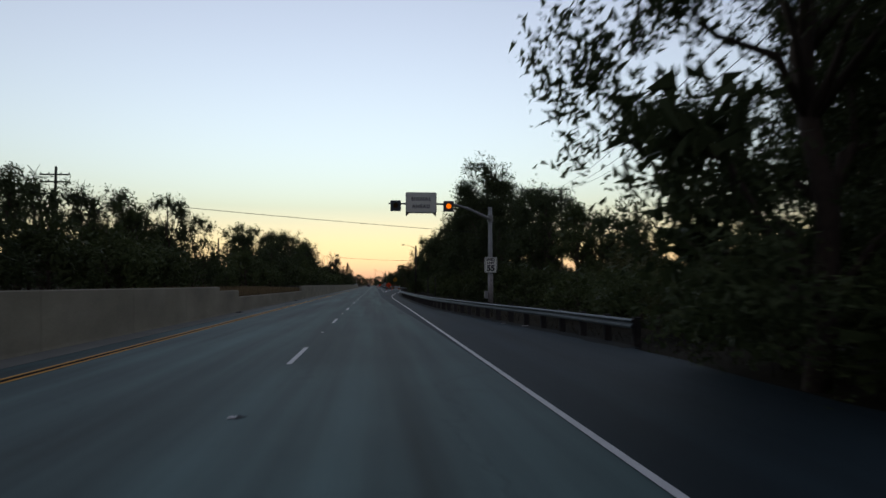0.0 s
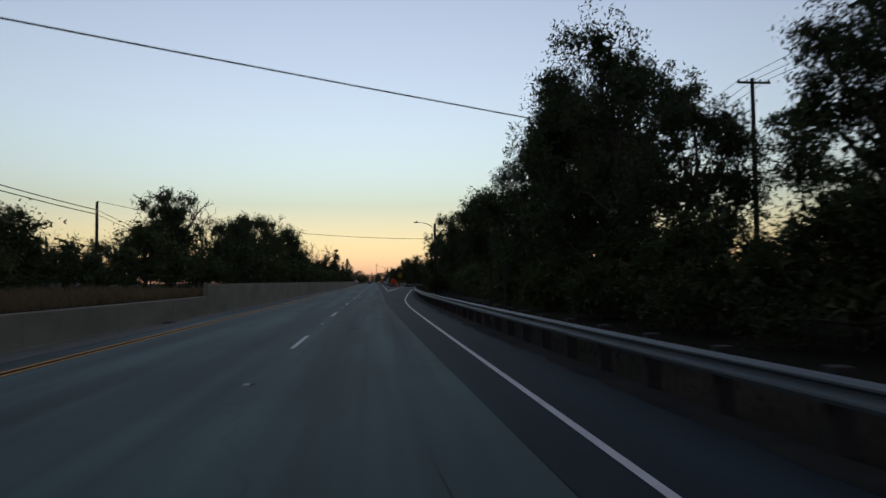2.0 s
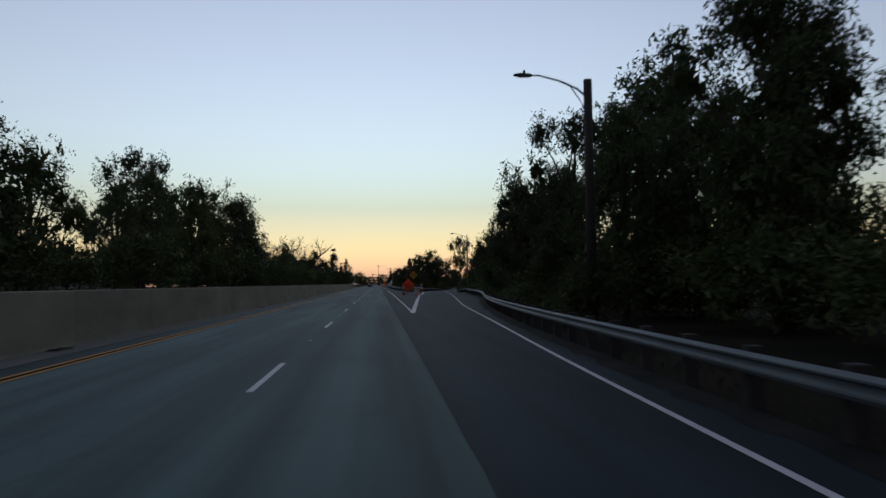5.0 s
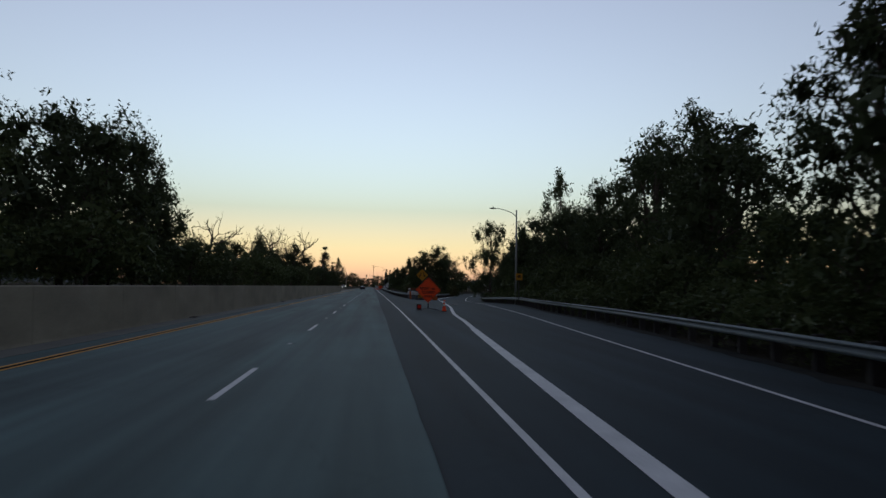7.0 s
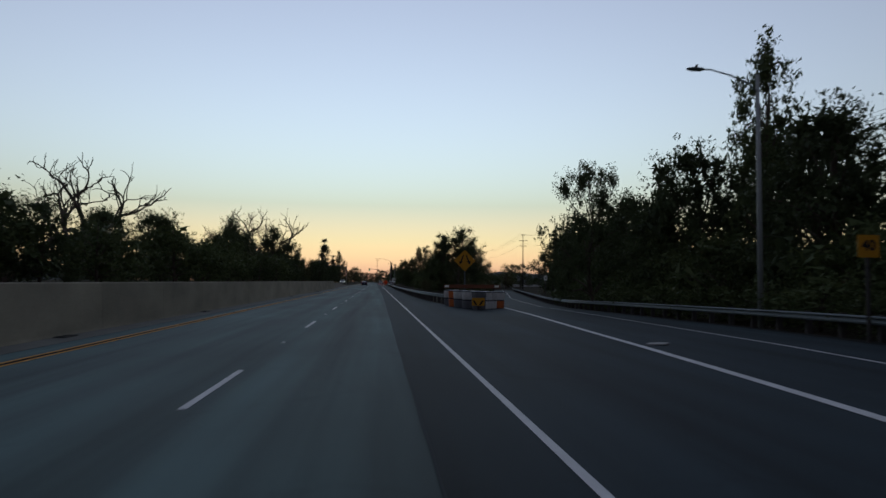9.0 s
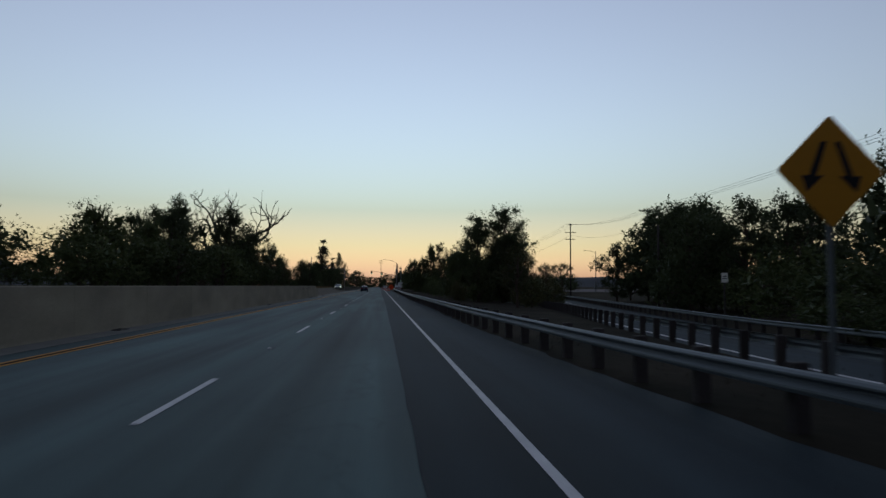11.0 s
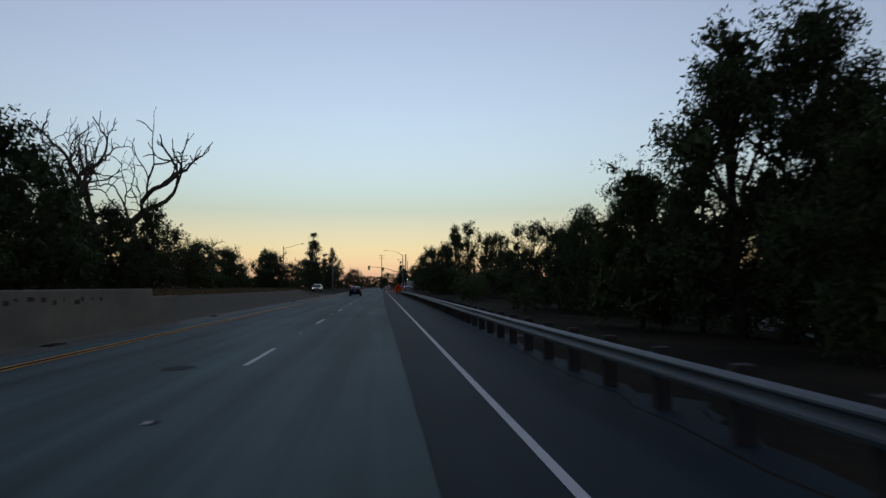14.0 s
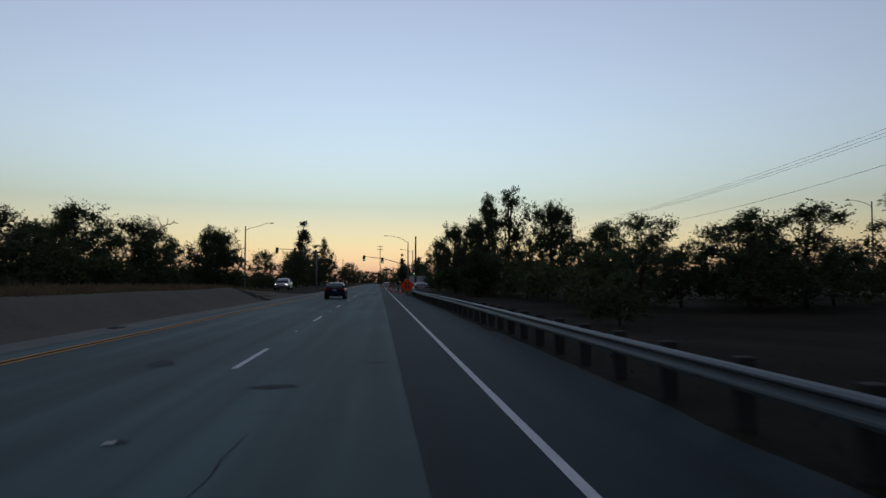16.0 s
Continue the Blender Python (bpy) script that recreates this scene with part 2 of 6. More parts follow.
GREEN_LIT = material("lit_green_lens", (0.55, 1.0, 0.75), 0.3, grain=0.02, stain=0.02, bump=0, emit=0.021)
HEAD_LIT = material("lit_headlamp", (1.0, 0.95, 0.85), 0.3, grain=0.02, stain=0.02, bump=0, emit=0.068)
NAVY = material("navy_car_paint", (0.012, 0.02, 0.05), 0.22, 0.4, grain=0.03, scale=50, stain=0.04, bump=0)
SILVER = material("silver_car_paint", (0.32, 0.32, 0.32), 0.3, 0.5, grain=0.03, scale=50, stain=0.04, bump=0)
WHITE_CAR = material("white_vehicle_paint", (0.62, 0.62, 0.6), 0.35, 0.0, grain=0.04, scale=50, stain=0.05, bump=0)
CAR_GLASS = material("tinted_car_glass", (0.012, 0.014, 0.016), 0.08, 0.0, grain=0.02, stain=0.02, bump=0)
TAIL_RED = material("red_tail_lens", (0.28, 0.015, 0.015), 0.2, grain=0.03, bump=0)
CHROME = material("chrome_trim", (0.6, 0.6, 0.6), 0.15, 1.0, grain=0.03, bump=0)
PLATE = material("white_plate", (0.6, 0.6, 0.6), 0.5, grain=0.04, bump=0)
SIDING = material("beige_corrugated_metal", (0.36, 0.34, 0.29), 0.6, 0.1, grain=0.08, scale=6, stain=0.15, bump=0.05)
HILL = material("hazy_far_hill", (0.06, 0.065, 0.07), 1.0, grain=0.15, scale=0.01, stain=0.15, stain_scale=0.004, bump=0)
# near-black tone for the flat pothole marks
POTHOLE = material("near_black_broken_asphalt", (0.007, 0.008, 0.009), 0.95, grain=0.3, scale=30, spec=0.05)
SCORCH = material("dark_patch", (0.024, 0.031, 0.034), 0.9, grain=0.3, scale=25)
SCRAWL = material("faded_dark_red_paint", (0.10, 0.06, 0.05), 0.9, grain=0.3, scale=12, stain=0.3, stain_scale=2.0, spec=0.05)
TRASH = material("pale_litter", (0.35, 0.34, 0.32), 0.8, grain=0.2, scale=20)


# ---- building helpers ----
def link_mesh(name, bm, mat, parent=None, label="", smooth=False):
    me = bpy.data.meshes.new(name)
    bm.to_mesh(me)
    bm.free()
    me.materials.append(mat)
    if smooth:
        me.polygons.foreach_set("use_smooth", [True] * len(me.polygons))
    ob = new(name, me)
    if parent:
        ob.parent = parent
    if label:
        ob["label"] = label
    return ob


def part(name, bm, mat, parent, label="", smooth=False):
    return link_mesh(name, bm, mat, parent, label, smooth)


def share(name, me, parent, m):
    """A further object on the same mesh."""
    ob = new(name, me)
    ob.parent = parent
    ob.matrix_basis = m
    return ob


def root(name, x, y, z, rz=0.0):
    ob = new(name)
    ob.matrix_basis = pose(x, y, z, 0, 0, rz)
    return ob


def add_box(bm, x0, x1, y0, y1, z0, z1, bevel=0.0):
    vs = bmesh.ops.create_cube(bm, size=1.0, matrix=Matrix.LocRotScale(((x0 + x1) / 2, (y0 + y1) / 2, (z0 + z1) / 2), None,
                                                                       (x1 - x0, y1 - y0, z1 - z0)))["verts"]
    if bevel:
        es = list({e for v in vs for e in v.link_edges})
        bmesh.ops.bevel(bm, geom=es, offset=bevel, segments=2, affect="EDGES", profile=0.5)
    return bm


def box(x0, x1, y0, y1, z0, z1, bevel=0.0):
    return add_box(bmesh.new(), x0, x1, y0, y1, z0, z1, bevel)


def add_tube(bm, pts, radii, sides=10, caps=True):
    """A tube of changing radius along points."""
    pts = [Vector(p) for p in pts]
    rings = []
    ref = None
    for i, p in enumerate(pts):
        d = (pts[min(i + 1, len(pts) - 1)] - pts[max(i - 1, 0)]).normalized()
        if ref is None:
            ref = d.orthogonal().normalized()
        u = (ref - d * ref.dot(d)).normalized()
        ref = u
        v = d.cross(u)
        r = radii[i] if hasattr(radii, "__len__") else radii
        rings.append([bm.verts.new(p + (u * math.cos(a) + v * math.sin(a)) * r)
                      for a in [2 * math.pi * k / sides for k in range(sides)]])
    for a, b in zip(rings, rings[1:]):
        for k in range(sides):
            bm.faces.new((a[k], a[(k + 1) % sides], b[(k + 1) % sides], b[k]))
    if caps:
        bm.faces.new(rings[0][::-1])
        bm.faces.new(rings[-1])
    return bm


def tube(pts, radii, sides=10, caps=True):
    return add_tube(bmesh.new(), pts, radii, sides, caps)


def smooth_line(pts, step):
    """Points at even steps along y of a soft curve through (x, y) knots."""
    ys = [p[1] for p in pts]
    xs = [p[0] for p in pts]
    n = len(pts)
    slopes = []
    for i in range(n):
        a, b = max(i - 1, 0), min(i + 1, n - 1)
        slopes.append((xs[b] - xs[a]) / (ys[b] - ys[a]))
    out, y = [], ys[0]
    while y <= ys[-1] + 1e-6:
        i = min(max(0, sum(1 for q in ys if q <= y) - 1), n - 2)
        h = ys[i + 1] - ys[i]
        u = (y - ys[i]) / h
        x = ((2 * u**3 - 3 * u**2 + 1) * xs[i] + (u**3 - 2 * u**2 + u) * h * slopes[i]
             + (-2 * u**3 + 3 * u**2) * xs[i + 1] + (u**3 - u**2) * h * slopes[i + 1])
        out.append((x, y))
        y += step
    return out


def add_ribbon(bm, left, right, z):
    a = [bm.verts.new((x, y, z - ramp_drop(x, y))) for x, y in left]
    b = [bm.verts.new((x, y, z - ramp_drop(x, y))) for x, y in right]
    for i in range(len(a) - 1):
        bm.faces.new((a[i], b[i], b[i + 1], a[i + 1]))
    return bm


def ribbon(left, right, z):
    return add_ribbon(bmesh.new(), left, right, z)


def stripe(pts, width, z, step=1.5):
    line = smooth_line(pts, step)
    return ribbon([(x - width / 2, y) for x, y in line], [(x + width / 2, y) for x, y in line], z)


def words(name, text, size, mat, parent, m, label="", bold=0.03, gap=1.0):
    """Lettering in the built-in font, turned into a mesh."""
    cu = bpy.data.curves.new(name, "FONT")
    cu.body = text
    cu.size = size
    cu.align_x = "CENTER"
    cu.align_y = "CENTER"
    cu.extrude = 0.002
    cu.offset = bold * size
    cu.space_character = gap
    tmp = bpy.data.objects.new("lettering_source", cu)
    scene.collection.objects.link(tmp)
    bpy.context.view_layer.update()
    me = bpy.data.meshes.new_from_object(tmp.evaluated_get(bpy.context.evaluated_depsgraph_get()))
    bpy.data.objects.remove(tmp)
    me.materials.clear()
    me.materials.append(mat)
    ob = new(name, me)
    ob.parent = parent
    ob.matrix_basis = m
    if label:
        ob["label"] = label
    return ob


def prism(outline, y0, y1, bevel=0.0):
    """An outline in x and z, thick in y."""
    bm = bmesh.new()
    f = [bm.verts.new((x, y0, z)) for x, z in outline]
    b = [bm.verts.new((x, y1, z)) for x, z in outline]
    bm.faces.new(f)
    bm.faces.new(b[::-1])
    for i in range(len(f)):
        j = (i + 1) % len(f)
        bm.faces.new((f[i], b[i], b[j], f[j]))
    bmesh.ops.recalc_face_normals(bm, faces=bm.faces)
    if bevel:
        bmesh.ops.bevel(bm, geom=[e for e in bm.edges], offset=bevel, segments=2, affect="EDGES", profile=0.5)
    return bm


def rounded(w, h, r, cx=0.0, cz=0.0, n=5):
    """The outline of a rounded rectangle."""
    pts = []
    for qx, qz, a0 in ((1, 1, 0), (-1, 1, 90), (-1, -1, 180), (1, -1, 270)):
        for k in range(n):
            a = radians(a0 + 90 * k / (n - 1))
            pts.append((cx + qx * (w / 2 - r) + r * math.cos(a), cz + qz * (h / 2 - r) + r * math.sin(a)))
    return pts


def turned(outline, angle):
    c, s = math.cos(radians(angle)), math.sin(radians(angle))
    return [(x * c - z * s, x * s + z * c) for x, z in outline]


def shifted(outline, dx, dz):
    return [(x + dx, z + dz) for x, z in outline]


# ---- the plan ----
NEAR, FAR = -60.0, 900.0
EDGE_STRAIGHT = 4.06
SEAM = [(3.95, -60), (3.95, -6), (3.7, 15), (3.05, 46), (2.66, 72), (2.62, 82), (2.75, 100), (2.8, 155), (2.86, 170), (2.85, 190), (3.03, 245),
        (3.05, 300), (2.9, 350), (2.9, 900)]
RAMP_EDGE = [(4.0, -60), (4.0, 30), (3.9, 55), (3.95, 70), (4.35, 84), (5.0, 95), (5.6, 106), (6.4, 118), (7.7, 138), (9.3, 156),
             (11.5, 180), (12.5, 195), (14.7, 222), (17.8, 250), (22.0, 280), (26.5, 305), (30.8, 330), (35.5, 360)]
GORE_EDGE = [(3.7, 128), (4.5, 140), (5.38, 153.2), (5.95, 161.4), (6.47, 168.3), (6.89, 175.5), (7.5, 182), (8.3, 190), (9.2, 203), (10.3, 217), (11.3, 231),
             (13.2, 248), (16.4, 270), (20.6, 296), (24.4, 320), (28.6, 348)]
RAIL_OUTER = [(7.6, -60), (7.6, -20), (8.15, 2.5), (7.7, 9.5), (7.0, 16), (6.3, 24), (5.7, 32), (5.4, 45), (5.3, 60), (5.35, 75), (5.75, 90),
              (6.2, 102), (7.3, 120), (9.0, 137), (11.3, 153), (13.0, 167), (14.6, 188), (16.3, 203), (17.6, 222), (20.3, 248), (24.6, 276),
              (29.0, 303), (33.4, 330), (38.2, 360)]
RAIL_MAIN = [(7.2, 229), (6.6, 236), (6.3, 244), (6.0, 252), (5.9, 270), (5.75, 290), (5.75, 315), (6.0, 345), (6.2, 370), (6.0, 398), (6.2, 415)]
RAIL_RAMP = [(10.6, 229), (11.6, 240), (12.6, 249), (13.8, 258), (17.4, 279), (20.6, 300), (24.2, 322), (28.4, 350), (30.1, 362)]

# ---- ground ----
def ramp_drop(x, y):
    """How far the ramp and the land beyond it lie below the main road."""
    if x <= 6.0 or y <= 198.0:
        return 0.0
    return min(0.85, 0.02 * (y - 198.0)) * min(1.0, (x - 6.0) / 16.0) * min(1.0, max(0.0, (398.0 - y) / 50.0))


def ground_height(x, y):
    h = -0.03
    if x > 6.0 and y > 198.0:
        h = -0.05 - ramp_drop(x, y)
    if x < -6.45:
        h = 0.86 + 0.25 * min(1.0, max(0.0, (-x - 6.5) / 8)) + 0.12 * noise.noise((x * 0.13, y * 0.07, 0))
        if y > 322:
            u = min(1.0, max(0.0, (-x - 6.35) / 3.1))
            h *= 1.08 * u * u * (3 - 2 * u)
        if y > 395:
            h *= max(0.0, 1 - (y - 395) / 35) if y < 430 else 0.0
            h -= 0.03
    elif x > 9.5 and y < 125 or x > 60:
        h = -0.08 - ramp_drop(x, y) + 0.18 * noise.noise((x * 0.11, y * 0.06, 3)) * min(1.0, (x - 9.5) / 6)
    return h


xs_ground = [-2400, -900, -400, -200, -120, -80, -60, -46, -36, -28, -22, -18, -14, -11, -9.7, -9.2, -8.6, -7.9, -7.2, -6.6, -6.46, -6.44, 0, 6, 9.6, 12, 15, 19, 22, 24, 30,
             38, 48, 60, 80, 120, 200, 400, 900, 2400]
ys_ground = [-900, -300, -120] + list(range(-80, 460, 5)) + [470, 490, 520, 560, 620, 700, 850, 1100, 1600, 2600, 3600]
bm = bmesh.new()
grid = [[bm.verts.new((x, y, ground_height(x, y))) for x in xs_ground] for y in ys_ground]
for j in range(len(ys_ground) - 1):
    for i in range(len(xs_ground) - 1):
        bm.faces.new((grid[j][i], grid[j][i + 1], grid[j + 1][i + 1], grid[j + 1][i]))
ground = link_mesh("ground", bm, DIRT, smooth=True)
tagged(ground, "dry brown dirt verge with sparse dead grass", "ground", kind="structure")

# ---- road ----
step = 3.0
rail_line = smooth_line(RAIL_OUTER, step)
seam = smooth_line(SEAM, step)


def ragged(x, y, reach=0.16):
    """An asphalt edge that crumbles in and out."""
    return x + reach * noise.noise((x * 0.3, y * 0.8, 7)) + 0.5 * reach * noise.noise((x, y * 1.7, 2))


outer = [(ragged(x - 0.02, y), y) for x, y in smooth_line(RAIL_OUTER, 0.6)]
bm = ribbon([(-5.35, y) for x, y in seam], seam, 0.0)
road = link_mesh("road", bm, OLD_ASPHALT)
tagged(road, "worn grey asphalt road with faint cracks and dark patches", "road", kind="structure")

inner = [(x + 0.004, y) for x, y in smooth_line([p for p in SEAM if p[1] < 360] + [(2.9, 360)], 0.6)]
bm = bmesh.new()
rows = []
for (xa, y), (xb, _) in zip(inner, outer):
    rows.append([])
    cols = [xa, (xa + 6.0) / 2, 6.0] + [6.0 + (xb - 6.0) * k / 6 for k in range(1, 7)] if xb > 6.3 else [xa + (xb - xa) * k / 8 for k in range(9)]
    for x in cols:
        rows[-1].append(bm.verts.new((x, y, 0.004 - ramp_drop(x, y))))
for p, q in zip(rows, rows[1:]):
    for k in range(8):
        bm.faces.new((p[k], p[k + 1], q[k + 1], q[k]))
shoulder = link_mesh("road_shoulder", bm, NEW_ASPHALT)
tagged(shoulder, "darker newer asphalt along the shoulder and ramp", "road", kind="structure")
y0 = outer[-1][1]
far_edge = [y0 - 1.5 + 2.0 * k for k in range(60)] + [FAR]
bm = ribbon([(2.904, y) for y in far_edge], [(ragged(6.0, y), y) for y in far_edge], 0.0025)
shoulder_far = link_mesh("road_shoulder", bm, NEW_ASPHALT)
tagged(shoulder_far, "darker newer asphalt shoulder beside the guardrail", "road", kind="structure")

island_left = [(ragged(x + 0.02, y), y) for x, y in smooth_line(RAIL_MAIN, 1.0) if y < 362]
island_right = [(ragged(x, y), y) for x, y in smooth_line(RAIL_RAMP, 1.0)]
n_isl = min(len(island_left), len(island_right))
bm = bmesh.new()
rows = []
for i in range(n_isl):
    a, b = island_left[i], island_right[i]
    rows.append([bm.verts.new((a[0] + (b[0] - a[0]) * k / 6, a[1] + (b[1] - a[1]) * k / 6,
                               (0.015 if 0 < k < 6 else 0.0052) - ramp_drop(a[0] + (b[0] - a[0]) * k / 6, a[1]) + (0.1 * abs(noise.noise((i * 0.13, k * 0.7, 5))) if 0 < k < 6 else 0))) for k in range(7)])
for i in range(n_isl - 1):
    for k in range(6):
        bm.faces.new((rows[i][k], rows[i][k + 1], rows[i + 1][k + 1], rows[i + 1][k]))
# ragged strip whose colour paints the shoulder darker towards the rail
fade_line = [p for p in smooth_line(RAIL_OUTER, 0.5) if p[1] > 2]
fade_strip = link_mesh("dirt_edge", ribbon([(ragged(x - 0.32, y, 0.2), y) for x, y in fade_line], [(x + 0.2, y) for x, y in fade_line], 0.0075), SHOULDER_FADE)
tagged(fade_strip, "ragged dirt-toned strip, a painted fade along the asphalt edge", "ground", kind="structure")
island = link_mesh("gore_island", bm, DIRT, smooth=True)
tagged(island, "bare dirt wedge between the road and the ramp", "ground", kind="structure")

bm = bmesh.new()
for a, b in ((NEAR, 120.0), (120.004, 320.0), (320.004, FAR)):
    vs = [bm.verts.new(p) for p in ((-6.3, a, 0.03), (-5.35, a, 0.0045), (-5.35, b, 0.0045), (-6.3, b, 0.03))]
    bm.faces.new(vs)
gutter = link_mesh("gutter", bm, GUTTER)
tagged(gutter, "pale concrete gutter strip at the foot of the wall", "gutter", kind="structure")

# painted lines
for x in (-4.57, -4.33):
    link_mesh("yellow_line", stripe([(x, NEAR), (x, 700)], 0.078, 0.008, 20), YELLOW_PAINT, road)
link_mesh("black_line", stripe([(-4.45, NEAR), (-4.45, 700)], 0.17, 0.007, 20), BLACK_PAINT, road)
link_mesh("edge_line", stripe([(3.7, 128), (3.78, 140), (3.93, 165), (EDGE_STRAIGHT - 0.03, 190), (EDGE_STRAIGHT - 0.03, 300), (EDGE_STRAIGHT - 0.03, 560)], 0.105, 0.01, 2.5), WHITE_PAINT, shoulder)
link_mesh("edge_line", stripe([(x - 0.02, y) for x, y in RAMP_EDGE], 0.1, 0.01), WHITE_PAINT, shoulder)
gore = smooth_line(GORE_EDGE, 1.5)
for a, b, w in ((126.0, 163.0, 0.27), (161.0, 349.0, 0.21)):
    line = [p for p in gore if a < p[1] < b]
    link_mesh("gore_line", ribbon([(x - w / 2, y) for x, y in line], [(x + w / 2, y) for x, y in line], 0.0125 if w > 0.25 else 0.015), WHITE_PAINT, shoulder)

dash = link_mesh("lane_dash", ribbon([(-0.055, 0), (-0.052, 1.8), (-0.055, 3.66)], [(0.055, 0), (0.058, 1.9), (0.055, 3.66)], 0.009), WHITE_PAINT, road)
dash.matrix_basis = pose(0, -14.63 * 4, 0)
for k in range(-3, 42):
    share("lane_dash", dash.data, road, pose(0, 14.63 * k, 0))
bm = bmesh.new()
bot = [bm.verts.new((x, y, 0.0)) for x, y in ((-0.055, -0.05), (0.055, -0.05), (0.055, 0.05), (-0.055, 0.05))]
top = [bm.verts.new((x, y, 0.018)) for x, y in ((-0.04, -0.03), (0.04, -0.03), (0.04, 0.03), (-0.04, 0.03))]
bm.faces.new(top)
for i in range(4):
    bm.faces.new((bot[i], bot[(i + 1) % 4], top[(i + 1) % 4], top[i]))
marker = link_mesh("road_marker", bm, WHITE_PAINT, road)
marker.matrix_basis = pose(0, 9.1 - 14.63 * 4, 0)
for k in range(-3, 42):
    share("road_marker", marker.data, road, pose(0, 9.1 + 14.63 * k, 0))

# ---- walls along the left ----
def wall_panel(length, height):
    """One cast length of wall: battered face, rounded coping edge, narrow joint at its ends."""
    g = 0.008
    outline = [(0.0, 0.0), (0.03, 0.12), (0.07, height - 0.03), (0.09, height), (0.27, height), (0.29, height - 0.03), (0.32, 0.0)]
    bm = bmesh.new()
    a = [bm.verts.new((-x, g, z)) for x, z in outline]
    b = [bm.verts.new((-x, length - g, z)) for x, z in outline]
    bm.faces.new(a)
    bm.faces.new(b[::-1])
    for i in range(len(a)):
        j = (i + 1) % len(a)
        bm.faces.new((a[i], b[i], b[j], a[j]))
    bmesh.ops.recalc_face_normals(bm, faces=bm.faces)
    me = bpy.data.meshes.new("wall_panel")
    bm.to_mesh(me)
    bm.free()
    me.materials.append(CONCRETE)
    return me


def wall_run(name, y0, y1, height, label, length=6.1):
    w = root(name, -6.1, y0, 0)
    tagged(w, label, "wall", kind="structure")
    n = max(1, round((y1 - y0) / length))
    me = wall_panel((y1 - y0) / n, height)
    for i in range(n):
        share("wall_panel", me, w, pose(0, i * (y1 - y0) / n, -0.02))
    return w


wall_run("wall_1", -60, 22, 1.5, "tall weathered beige concrete barrier wall")
wall_run("wall_2", 22, 27, 1.3, "broken lower end of the beige concrete wall", 5.0)
wall_run("wall_3", 27, 62, 0.9, "low beige concrete retaining wall below dry grass")
wall_four = wall_run("wall_4", 62, 321, 1.5, "long weathered beige concrete barrier wall with joints")
wall_run("wall_5", 321, 324.5, 1.2, "broken lower end of the long concrete wall", 3.5)

# the paved slope that follows the wall
bm = bmesh.new()
bank = [[bm.verts.new((x, y, ground_height(x, y) + 0.012 if k else 0.022)) for k, x in enumerate((-6.3, -6.6, -7.2, -7.9, -8.6, -9.2, -9.7))]
        for y in range(324, 432, 2)]
for p, q in zip(bank, bank[1:]):
    for k in range(6):
        bm.faces.new((p[k], q[k], q[k + 1], p[k + 1]))
slope = link_mesh("embankment", bm, BANK, smooth=True)
tagged(slope, "bare grey-brown slope rising from the gutter to dry grass", "embankment", kind="structure")


# faded marks along the top of the long wall, too worn to read
mark_rng = np.random.default_rng(9)
for k in range(22):
    y = 303.0 + k * 0.62 + mark_rng.uniform(-0.1, 0.1) - 62
    z = mark_rng.uniform(1.12, 1.32)
    h = mark_rng.uniform(0.06, 0.16)
    w = mark_rng.uniform(0.06, 0.42)
    bm = bmesh.new()
    slant = mark_rng.uniform(-0.08, 0.08)
    face = [(y, z - h), (y + w, z - h), (y + w + slant, z), (y + slant, z)]
    bm.faces.new([bm.verts.new((-0.03 - 0.0288 * (q[1] - 0.1) + 0.006, q[0], q[1])) for q in face])
    part("faded_mark", bm, SCRAWL, wall_four)


